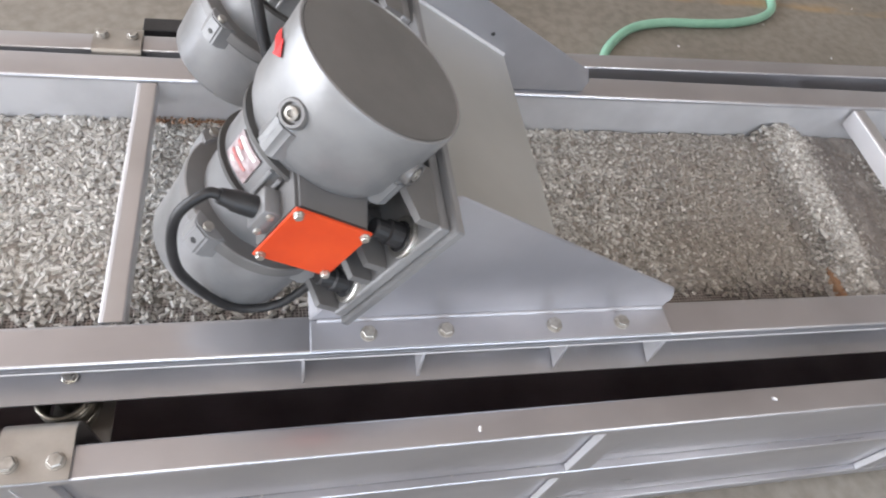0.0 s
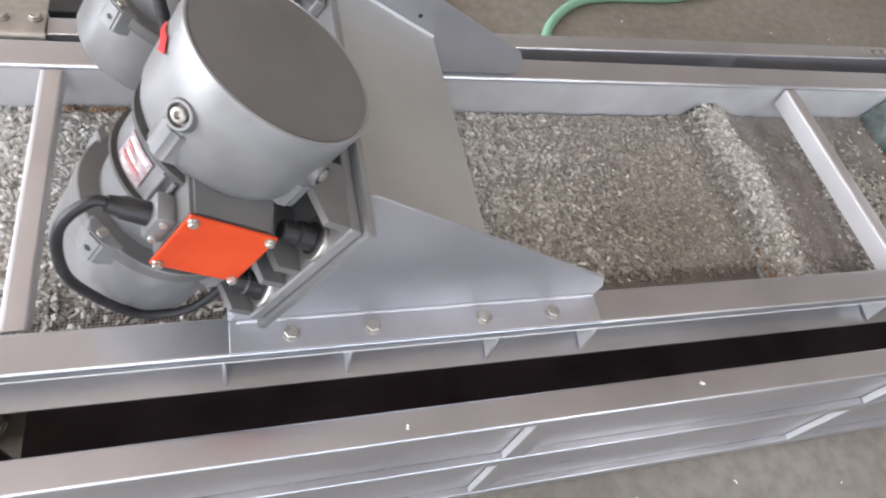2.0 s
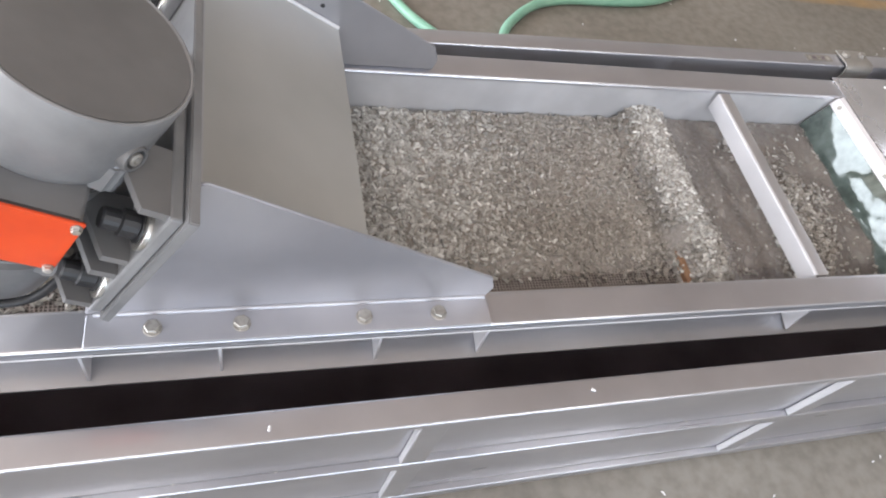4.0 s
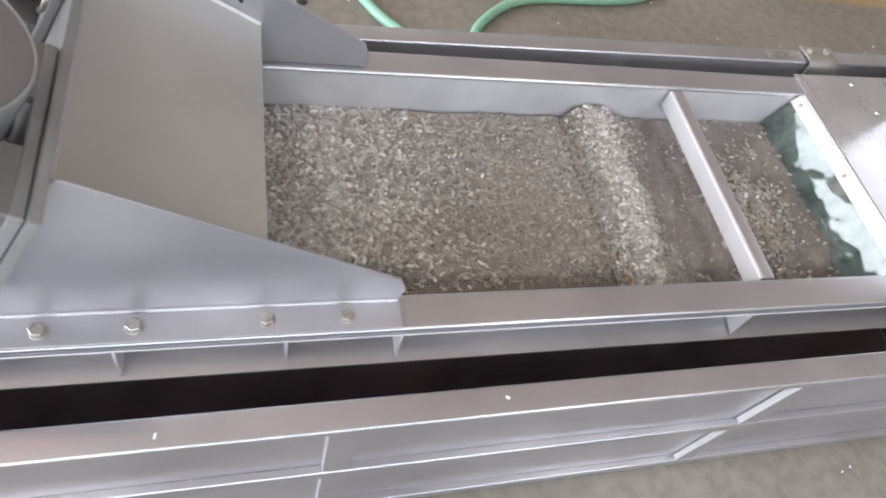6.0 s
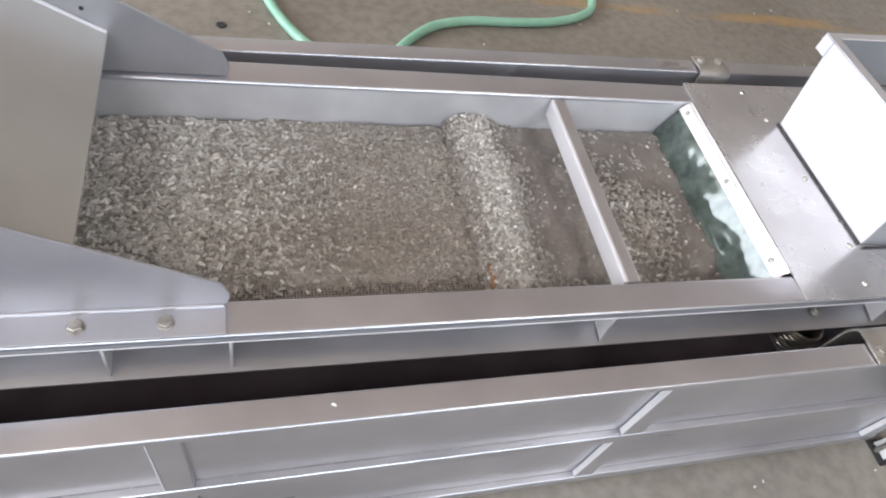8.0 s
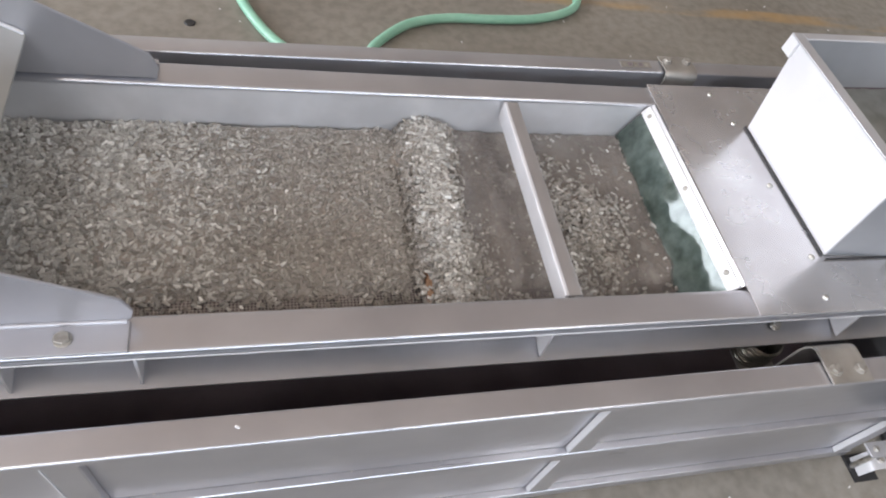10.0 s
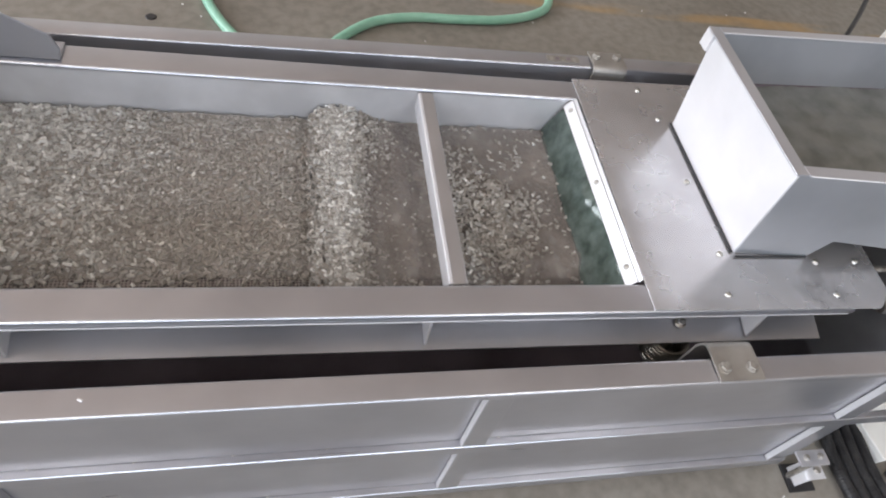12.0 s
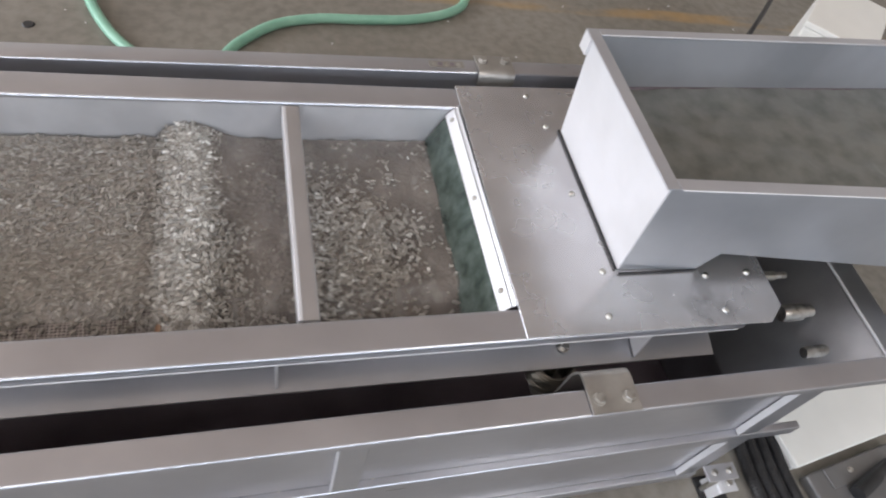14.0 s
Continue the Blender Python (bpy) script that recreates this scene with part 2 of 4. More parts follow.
CONCRETE, MASH, SCREEN, WATER = concrete_material(), mash_material(), screen_material(), water_material()


WET = pellet_material("wet_granules", [(0.0, (0.245, 0.226, 0.203)), (0.5, (0.318, 0.296, 0.269)), (0.9, (0.390, 0.367, 0.337)), (1.0, (0.56, 0.54, 0.51))])
# paler copy of the granules, with the light they catch put into the colour
LIT_GRANULES = pellet_material("lit_granules", [(0.0, (0.28, 0.268, 0.250)), (0.35, (0.43, 0.418, 0.390)), (0.85, (0.575, 0.562, 0.532)), (1.0, (0.85, 0.84, 0.81))])


# ---- helpers for meshes ----
def mesh_of(name, bm, mat, smooth=False):
    bmesh.ops.recalc_face_normals(bm, faces=bm.faces)
    me = bpy.data.meshes.new(name)
    bm.to_mesh(me)
    bm.free()
    me.materials.append(mat)
    if smooth:
        me.polygons.foreach_set("use_smooth", [True] * len(me.polygons))
        me.set_sharp_from_angle(angle=radians(38))
    return me


def part(name, bm, mat, parent=None, label="", smooth=False):
    ob = new(name, mesh_of(name, bm, mat, smooth))
    ob.parent = parent
    return tagged(ob, label)


def box(bm, x0, x1, y0, y1, z0, z1, bevel=0.0, segs=2):
    m = Matrix.Translation(((x0 + x1) / 2, (y0 + y1) / 2, (z0 + z1) / 2)) @ Matrix.Diagonal((x1 - x0, y1 - y0, z1 - z0, 1))
    r = bmesh.ops.create_cube(bm, size=1, matrix=m)
    if bevel:
        edges = list({e for v in r["verts"] for e in v.link_edges})
        bmesh.ops.bevel(bm, geom=edges, offset=bevel, segments=segs, profile=0.5, affect="EDGES")
    return bm


def prism(bm, outline, axis, a, b):
    """A plate: an outline of two coordinates, run along axis from a to b."""
    def at(p, q, w):
        return {"x": (w, p, q), "y": (p, w, q), "z": (p, q, w)}[axis]
    lo = [bm.verts.new(at(p, q, a)) for p, q in outline]
    hi = [bm.verts.new(at(p, q, b)) for p, q in outline]
    n = len(outline)
    bm.faces.new(lo)
    bm.faces.new(hi[::-1])
    for i in range(n):
        bm.faces.new((lo[i], hi[i], hi[(i + 1) % n], lo[(i + 1) % n]))
    return bm


def bent(points, thick, radius=0.004, steps=4):
    """The closed outline of a bent sheet: a line of corners, rounded, given a thickness to its left."""
    pts = [Vector(p) for p in points]
    line = [pts[0]]
    for a, b, c in zip(pts, pts[1:], pts[2:]):
        u, w = (a - b).normalized(), (c - b).normalized()
        r = min(radius, (a - b).length * 0.45, (c - b).length * 0.45)
        for k in range(steps + 1):
            s = k / steps
            p, q = b + u * r * (1 - s), b + w * r * s
            line.append(p * (1 - s) + q * s)
    line.append(pts[-1])
    side = []
    for i, p in enumerate(line):
        d = (line[min(i + 1, len(line) - 1)] - line[max(i - 1, 0)]).normalized()
        side.append(p + Vector((-d.y, d.x)) * thick)
    return [tuple(p) for p in line] + [tuple(p) for p in side[::-1]]


def lathe(bm, rings, seg=40, m=Matrix()):
    """A turned body: rings of (height, radius) round z, closed at both ends."""
    rows = []
    for h, r in rings:
        rows.append([bm.verts.new(m @ Vector((r * math.cos(2 * math.pi * k / seg), r * math.sin(2 * math.pi * k / seg), h))) for k in range(seg)])
    for a, b in zip(rows, rows[1:]):
        for k in range(seg):
            bm.faces.new((a[k], a[(k + 1) % seg], b[(k + 1) % seg], b[k]))
    bm.faces.new(rows[0][::-1])
    bm.faces.new(rows[-1])
    return bm


def tube(bm, points, radius, seg=10, ribs=0.0):
    """A round bar along a smooth line through the points; ribs: how far every second ring stands out."""
    pts = [Vector(p) for p in points]
    line = []
    n = len(pts)
    for i in range(n - 1):
        p0, p1, p2, p3 = pts[max(i - 1, 0)], pts[i], pts[i + 1], pts[min(i + 2, n - 1)]
        steps = max(2, min(14, int((p2 - p1).length / max(radius, 0.004)) + 2)) if not ribs else int((p2 - p1).length / 0.005) + 2
        for k in range(steps):
            s = k / steps
            line.append(0.5 * ((2 * p1) + (p2 - p0) * s + (2 * p0 - 5 * p1 + 4 * p2 - p3) * s * s + (3 * p1 - p0 - 3 * p2 + p3) * s ** 3))
    line.append(pts[-1])
    rows, up = [], None
    for i, p in enumerate(line):
        d = (line[min(i + 1, len(line) - 1)] - line[max(i - 1, 0)]).normalized()
        if up is None:
            up = d.orthogonal().normalized()
        up = (up - d * up.dot(d)).normalized()
        w = d.cross(up)
        q = radius + (ribs if i % 2 else 0)
        rows.append([bm.verts.new(p + q * (math.cos(2 * math.pi * k / seg) * up + math.sin(2 * math.pi * k / seg) * w)) for k in range(seg)])
    for a, b in zip(rows, rows[1:]):
        for k in range(seg):
            bm.faces.new((a[k], a[(k + 1) % seg], b[(k + 1) % seg], b[k]))
    bm.faces.new(rows[0][::-1])
    bm.faces.new(rows[-1])
    return bm


def hex_bolt(m, size=0.019, head=0.008, washer=True):
    """A hexagon head with its washer, standing along z of m."""
    bm = bmesh.new()
    if washer:
        lathe(bm, [(0.0, size * 0.66), (0.0022, size * 0.66), (0.0026, size * 0.62)], 20, m)
    r = size / 2 / math.cos(radians(30))
    lathe(bm, [(0.001, r), (head * 0.85, r), (head, r * 0.86)], 6, m)
    return bm


def button(m, r=0.006, h=0.004):
    bm = bmesh.new()
    return lathe(bm, [(0, r), (h * 0.5, r * 0.92), (h * 0.85, r * 0.6), (h, r * 0.25)], 14, m)


def thing(name, label, category, at=(0, 0, 0), group="", kind=""):
    ob = new(name)
    ob.empty_display_size = 0.05
    ob.location = at
    return tagged(ob, label, category, group, kind)


MID = 0.247          # middle line of the machine
TOP = 0.61           # top of the side beams


def mir(y, far):
    return 2 * MID - y if far else y


# ---- the hall ----
def hall():
    bm = box(bmesh.new(), -10.0, 8.5, -6.5, 8.5, -0.2, 0.0)
    tagged(part("floor", bm, CONCRETE), "stained beige concrete hall floor with a faded yellow line", "floor", kind="structure")
    bm = box(bmesh.new(), -10.0, 8.5, -6.5, 8.5, 6.0, 6.2)
    tagged(part("ceiling", bm, CEIL), "plain warm grey hall ceiling", "ceiling", kind="structure")
    bm = bmesh.new()
    box(bm, -9.8, -9.6, -6.5, -4.1, 0, 6), box(bm, -9.8, -9.6, 6.9, 8.5, 0, 6), box(bm, -9.8, -9.6, -4.1, 6.9, 5.75, 6)
    tagged(part("wall_west", bm, WALLS), "plain hall wall with an open gate", "wall", kind="structure")
    bm = bmesh.new()
    box(bm, -9.6, -4.2, -6.2, -6.0, 0, 6), box(bm, 3.2, 8.5, -6.2, -6.0, 0, 6), box(bm, -4.2, 3.2, -6.2, -6.0, 4.0, 6)
    tagged(part("wall_south", bm, WALLS), "plain hall wall with a wide open gate", "wall", kind="structure")
    tagged(part("wall_north", box(bmesh.new(), -9.6, 8.5, 8.0, 8.2, 0, 6), WALLS), "plain hall wall", "wall", kind="structure")
    tagged(part("wall_east", box(bmesh.new(), 8.0, 8.2, -6.0, 8.0, 0, 6), WALLS), "plain hall wall", "wall", kind="structure")
    tagged(part("ground", box(bmesh.new(), -80, 80, -80, 80, -0.5, -0.21), CONCRETE), "concrete yard round the hall", "ground", kind="structure")


hall()


# ---- collecting tank under the trough ----
SLOPE = math.degrees(math.atan(0.017))
TANK = thing("collecting_tank", "brushed steel collecting tank with framed recessed front panels", "tank", (-0.3, 0, 0.605))
TANK.rotation_euler = (0, -radians(SLOPE), 0)
X0, X1 = -1.95, 1.75                      # tank ends, in the tank's own space
FRONT, INNER = -0.188, -0.158             # front of the panel frame, back of the near rim
RIM = -0.204                              # outer edge of the near rim
END = 1.29                                # where the panels end
MULLIONS = (-1.353, -0.503, 0.347, 1.193)  # left edges
UPPER, LOWER = (-0.284, -0.062), (-0.552, -0.322)


def tank():
    for far in (False, True):
        a, b = (0.647, 0.602) if far else (RIM, INNER)
        bm = bmesh.new()
        prism(bm, bent([(a, -0.015), (a, 0.0), (b, 0.0), (b, -0.062)], -0.003 if not far else 0.003, 0.005), "x", X0, X1)
        part("rim", bm, TANK_STEEL, TANK, smooth=True)
    depth = 0.018
    bm = box(bmesh.new(), X0, END, FRONT + depth, FRONT + depth + 0.003, -0.575, -0.064)
    part("front_sheet", bm, TANK_STEEL, TANK)
    bm = box(bmesh.new(), X0, END, 0.640, 0.644, -0.575, -0.064)
    part("back_sheet", bm, TANK_STEEL, TANK)
    # dark bottom and inner sheets paint the shade inside the tank
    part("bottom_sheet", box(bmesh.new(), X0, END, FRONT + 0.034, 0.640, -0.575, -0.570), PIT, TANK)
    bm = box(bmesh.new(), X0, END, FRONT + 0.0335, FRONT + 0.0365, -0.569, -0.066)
    part("inner_shade", bm, PIT, TANK, "dark sheet for the shade inside the tank")
    part("inner_shade", box(bmesh.new(), X0, END, 0.636, 0.6395, -0.569, -0.066), PIT, TANK)
    part("end_sheet", box(bmesh.new(), X0, X0 + 0.004, FRONT + 0.04, 0.635, -0.569, -0.02), TANK_STEEL, TANK)
    part("rim", box(bmesh.new(), X1, X1 + 0.04, RIM, 0.647, -0.060, 0.0, 0.003), TANK_STEEL, TANK)
    # rails of the front frame
    for z0, z1 in ((UPPER[1], -0.0165), (LOWER[1], UPPER[0]), (-0.590, LOWER[0])):
        lo, hi = min(z0, z1), max(z0, z1)
        if hi - lo > 0.01:
            part("frame_rail", box(bmesh.new(), X0, 1.25 if lo < -0.5 else (X1 if hi > -0.1 else 1.355), FRONT + 0.002, FRONT + depth + 0.0012, lo, hi, 0.0036, 3), TANK_STEEL, TANK)
    for x in MULLIONS:
        for z0, z1 in (UPPER, LOWER):
            part("mullion", box(bmesh.new(), x, x + 0.046, FRONT + 0.0035, FRONT + depth, z0 + 0.0005, z1 - 0.0005, 0.0022), TANK_STEEL, TANK)
    # thin strips whiten the mullions' gate side, light painted as colour
    for x in MULLIONS:
        for z0, z1 in (UPPER, LOWER):
            part("panel_return", box(bmesh.new(), x - 0.0022, x - 0.0004, FRONT + 0.0032, FRONT + depth - 0.0022, z0 + 0.0022, z1 - 0.0005), STEEL_CROSS_LIT, TANK, "bent-in edge of the panel opening, coloured as if lit")
    for z0, z1 in (UPPER, LOWER):
        part("seam", box(bmesh.new(), X0 + 0.01, END - 0.01, FRONT + depth - 0.0018, FRONT + depth + 0.0004, z0 + 0.0002, z0 + 0.0011), CHUTE, TANK, "dark joint between panel and frame")
    # spot welds along the panels' lower edges
    me = None
    for row, (z0, z1) in enumerate((UPPER, LOWER)):
        for k in range(18):
            x = X0 + 0.09 + k * 0.163 + row * 0.05
            if any(abs(x - m - 0.023) < 0.035 for m in MULLIONS) or x > 1.2:
                continue
            if me is None:
                me = mesh_of("weld_spot", button(Matrix(), 0.0021, 0.0012), BOLT, True)
            ob = new("weld_spot", me)
            ob.parent = TANK
            ob.matrix_local = Matrix.Translation((x, FRONT + depth - 0.001, z0 + 0.002))
    part("rubber_strip", box(bmesh.new(), -1.265, -0.90, 0.676, 0.714, -0.060, -0.010, 0.002), BLACK, TANK, "black rubber strip behind the rim")
    pl = part("rating_plate", box(bmesh.new(), 0.62, 0.70, 0.614, 0.636, 0.0006, 0.0016), WEATHERED, TANK, "small worn rating plate with unreadable print")
    for k in range(5):
        part("printed_bar", box(bmesh.new(), 0.627 + 0.014 * k, 0.636 + 0.014 * k, 0.618 + 0.003 * (k % 2), 0.631, 0.0017, 0.0020), PIT if k % 2 else BOLT, pl)
    # partition and stubs at the outlet end
    line = [(END - 0.002, -0.570), (END - 0.002, -0.36), (1.477, -0.108), (1.545, -0.108), (1.555, -0.20)]
    bm = prism(bmesh.new(), bent(line, -0.003, 0.006), "y", INNER + 0.03, 0.634)
    part("outlet_chute", bm, CHUTE, TANK, "smooth sloping steel chute with a bright upper edge", True)
    # added pale tube stands for the highlight on the chute's bend
    part("chute_highlight", tube(bmesh.new(), [(1.478, INNER + 0.032, -0.106), (1.478, 0.2, -0.106), (1.478, 0.632, -0.106)], 0.0032, 8), SHEET_LIT, TANK, "highlight line on the bent edge of the chute", True)
    for x, y, z, r, l in ((1.300, 0.105, -0.128, 0.011, 0.036), (1.338, 0.030, -0.165, 0.019, 0.052), (1.368, -0.056, -0.190, 0.013, 0.060)):
        bm = lathe(bmesh.new(), [(-0.030, r * 0.7), (0, r * 0.7), (0.001, r), (l * 0.8, r * 1.02), (l, r * 0.9), (l + 0.001, r * 0.6)], 20, pose(x + l, y, z, 0, -90, 0))
        part("pipe_stub", bm, BOLT, TANK, "polished short pipe stub", True)


tank()


def tank_foot(x):
    t = thing("machine_foot", "bent steel levelling foot with a bolt under the tank", "foot", (x, -0.215, 0), "feet of the tank")
    part("base_plate", box(bmesh.new(), -0.046, 0.030, -0.036, 0.036, 0.0, 0.006, 0.001), BLACK, t)
    bm = prism(bmesh.new(), bent([(-0.026, 0.006), (-0.014, 0.052), (0.030, 0.054)], 0.004, 0.008), "y", -0.022, 0.026)
    part("bracket", bm, STEEL_CROSS_LIT, t, smooth=True)
    part("bolt", hex_bolt(pose(0.012, 0.0, 0.054), 0.016, 0.01), BOLT, t)
    pl = part("corner_plate", box(bmesh.new(), -0.112, -0.030, -0.014, 0.024, 0.150, 0.156, 0.0015), STEEL, t, "flat steel plate that joins the foot to the tank")
    part("stem", lathe(bmesh.new(), [(0.006, 0.007), (0.150, 0.007)], 12, pose(-0.034, 0.006, 0)), BOLT, t)
    for dx in (-0.090, -0.050):
        part("bolt", hex_bolt(pose(dx, 0.006, 0.156, 0, 0, 15), 0.012, 0.007), BOLT, pl)


tank_foot(1.035)
tank_foot(-1.9)


# ---- springs and their seats ----
def spring_unit(x, far):
    s = -1 if far else 1
    y0 = mir(-0.05, far)
    rim_z = 0.605 + 0.017 * (x + 0.3)
    sp = thing("coil_spring", "dark steel coil spring under the vibrating trough", "spring", (x - 0.012, y0, 0.425), "springs of the trough")
    pts = []
    turns, h = 7.0, 0.060
    for k in range(int(turns * 14) + 1):
        a = 2 * math.pi * k / 14
        pts.append((0.036 * math.cos(a), 0.036 * math.sin(a), 0.007 + h * k / (turns * 14)))
    part("coil", tube(bmesh.new(), pts, 0.0040, 8), SPRING, sp, smooth=True)
    part("guide_pin", lathe(bmesh.new(), [(0, 0.013), (0.05, 0.013), (0.056, 0.009)], 16), SPRING, sp, smooth=True)
    br = thing("spring_bracket", "bent weathered steel spring bracket bolted over the tank rim", "bracket", (x, 0, 0), "spring brackets")
    z = rim_z + 0.0015
    line = [(-0.2035, z), (-0.160, z + 0.001), (-0.134, z + 0.001), (-0.124, z - 0.022), (-0.118, 0.4205), (-0.006, 0.4205)]
    if far:
        line = [(0.655, z), (0.602, z + 0.003), (0.594, z - 0.004), (0.588, 0.4205), (mir(-0.006, far), 0.4205)]
    bm = prism(bmesh.new(), bent(line, -0.004 * s * -1, 0.010, 5), "x", -0.043, 0.043)
    part("bent_plate", bm, WEATHERED, br, smooth=True)
    for k, dx in enumerate((-0.027, 0.026)):
        yb = -0.180 if not far else 0.634
        part("bolt", hex_bolt(pose(dx, yb, z + (0.0045 if not far else 0.006), 0, 0, 17 * k), 0.017, 0.008), BOLT_DULL, br)
    return sp


for sx in (0.472, -1.600):
    for far in (False, True):
        spring_unit(sx, far)


# ---- vibrating trough ----
TROUGH = thing("vibrating_trough", "long brushed steel vibrating screen trough with stiffened side beams", "vibrating screen", (0, 0, 0))
L0, L1 = -2.15, 0.80


def side_beam(far):
    s = -1 if far else 1
    y = lambda v: mir(v, far)
    t = 0.004 * (1 if not far else -1)
    # inner wall, top flange and its turned-down lip
    bm = prism(bmesh.new(), bent([(y(0.0), 0.468), (y(0.0), TOP), (y(-0.062), TOP), (y(-0.062), TOP - 0.015)], t, 0.009, 7), "x", L0, L1)
    beam = part("side_beam", bm, TANK_STEEL, TROUGH, smooth=True)
    # the inner wall faces take the lighter copy, as if lit
    beam.data.materials.append(WALL_LIT)
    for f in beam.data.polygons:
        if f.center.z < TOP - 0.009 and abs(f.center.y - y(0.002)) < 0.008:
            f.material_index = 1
    bm = prism(bmesh.new(), bent([(y(-0.0045), 0.521), (y(-0.0705), 0.503), (y(-0.0705), 0.507)], -t, 0.002, 2), "x", L0, L1 - 0.012)
    part("lower_flange", bm, FLANGE, beam, smooth=True)
    # a thin pale tube draws the highlight under the lip
    edge = [(x, y(-0.0640), TOP - 0.0150) for x in (L0, -0.7, L1 - 0.012)]
    part("lip_highlight", tube(bmesh.new(), edge, 0.0010, 8), STEEL_CROSS_LIT, beam, "highlight line along the edge of the lip", True)
    # gussets take the lit copy on both faces
    for gx in (-1.272, -1.093, -0.860, -0.686, -0.038, 0.612, -1.91):
        g = prism(bmesh.new(), [(y(-0.0055), 0.5260), (y(-0.0645), 0.5135), (y(-0.0585), 0.6045), (y(-0.0055), 0.6045)], "x", gx - 0.002, gx + 0.002)
        part("gusset", g, STEEL_CROSS_LIT, beam)
    for bx in (0.470, -1.598):
        part("bolt", hex_bolt(pose(bx, y(-0.036), 0.5215, -8 * (1 if far else -1), 0, 10), 0.017, 0.010), BOLT, beam)


side_beam(False)
side_beam(True)


def cross_bar(x):
    bm = prism(bmesh.new(), bent([(x + 0.0045, 0.604), (x + 0.031, 0.604), (x + 0.031, 0.582)], -0.004, 0.0045, 5), "y", 0.0045, 2 * MID - 0.0045)
    bar = part("cross_bar", bm, STEEL_BAR, TROUGH, smooth=True)
    # the bar's gate side is a separate lip in the lit copy
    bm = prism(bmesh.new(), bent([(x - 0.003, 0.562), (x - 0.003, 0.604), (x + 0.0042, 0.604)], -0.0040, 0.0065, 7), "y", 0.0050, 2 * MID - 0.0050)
    part("side_lip", bm, STEEL_CROSS_LIT, bar, "side of the bar, coloured as if lit", smooth=True)
    return bar


for cx in (0.0, -1.546):
    cross_bar(cx)

bm = box(bmesh.new(), L0, 0.34, 0.0045, 2 * MID - 0.0045, 0.494, 0.4965)
part("screen_deck", bm, SCREEN, TROUGH, "fine punched steel screen deck, wet")
bm = prism(bmesh.new(), bent([(-0.2185, 0.4970), (-0.2185, 0.5185), (-0.2110, 0.5215)], 0.003, 0.002, 2), "y", 0.005, 2 * MID - 0.005)
part("weir_plate", bm, RUSTY, TROUGH, "rust-stained low weir across the screen deck")


def inlet_sheet():
    """A hanging wet sheet with gentle waves, closed by a back face."""
    bm = bmesh.new()
    nu, nv = 16, 70
    faces = []
    for back in (0, 1):
        rows = []
        for i in range(nu + 1):
            u = i / nu
            rows.append([])
            for j in range(nv + 1):
                y = 0.005 + (2 * MID - 0.010) * j / nv
                w = (0.0022 * noise.noise((u * 1.3, y * 11, 2)) + 0.0008 * noise.noise((u * 5, y * 40, 8)) + 0.0035 * math.exp(-((y - 0.24) / 0.07) ** 2)) * math.sin(math.pi * u)
                rows[-1].append(bm.verts.new((0.298 + 0.041 * u ** 1.25 - w + 0.004 * back, y, 0.492 + 0.097 * u + w * 0.4 - 0.002 * back)))
        for a, b_ in zip(rows, rows[1:]):
            for j in range(nv):
                bm.faces.new((a[j], a[j + 1], b_[j + 1], b_[j]))
        faces.append(rows)
    f, k = faces
    rim = [r[0] for r in f] + f[-1][1:] + [r[-1] for r in f[::-1]][1:] + f[0][::-1][1:-1]
    rim2 = [r[0] for r in k] + k[-1][1:] + [r[-1] for r in k[::-1]][1:] + k[0][::-1][1:-1]
    for q in range(len(rim)):
        bm.faces.new((rim[q], rim[(q + 1) % len(rim)], rim2[(q + 1) % len(rim)], rim2[q]))
    part("inlet_sheet", bm, CURTAIN, TROUGH, "wet green sheet at the inlet end", True)


inlet_sheet()
# the strip's gate-side brightness is in its colour
bm = prism(bmesh.new(), bent([(0.338, 0.5885), (0.3535, 0.6075)], 0.003, 0.002, 2), "y", 0.004, 2 * MID - 0.004)
strip = part("clamp_strip", bm, SHEET_LIT, TROUGH, "steel clamping strip in a lit colour")
for yb in (0.042, 0.252, 0.466):
    part("screw", button(pose(0.3445, yb, 0.6005, 0, -49, 0), 0.0055, 0.004), BOLT_DULL, strip, smooth=True)


# ---- cover plate and feed hopper ----
def cover():
    t = thing("cover_plate", "flat brushed steel cover plate with button screws on the trough", "cover", (0, 0, 0.6105))
    outline = [(0.3615, -0.060), (0.854, -0.064), (0.893, -0.03), (0.896, 0.10), (0.896, 0.50), (0.86, 0.572), (0.3665, 0.560)]
    bm = prism(bmesh.new(), outline, "z", 0.0, 0.0035)
    bmesh.ops.bevel(bm, geom=[e for e in bm.edges], offset=0.0008, segments=1, affect="EDGES")
    part("sheet", bm, COVER, t)
    part("edge_fold", prism(bmesh.new(), bent([(0.3560, -0.0045), (0.3612, 0.0026)], 0.0025), "y", 0.004, 2 * MID - 0.004), STEEL_BAR, t, "narrow bent edge of the plate")
    for x, y in ((0.526, 0.533), (0.545, 0.437), (0.545, 0.249), (0.545, 0.063), (0.523, -0.030), (0.757, 0.044), (0.853, 0.046), (0.764, -0.033)):
        part("screw", button(pose(x, y, 0.0035), 0.0065, 0.005), BOLT, t, smooth=True)


cover()


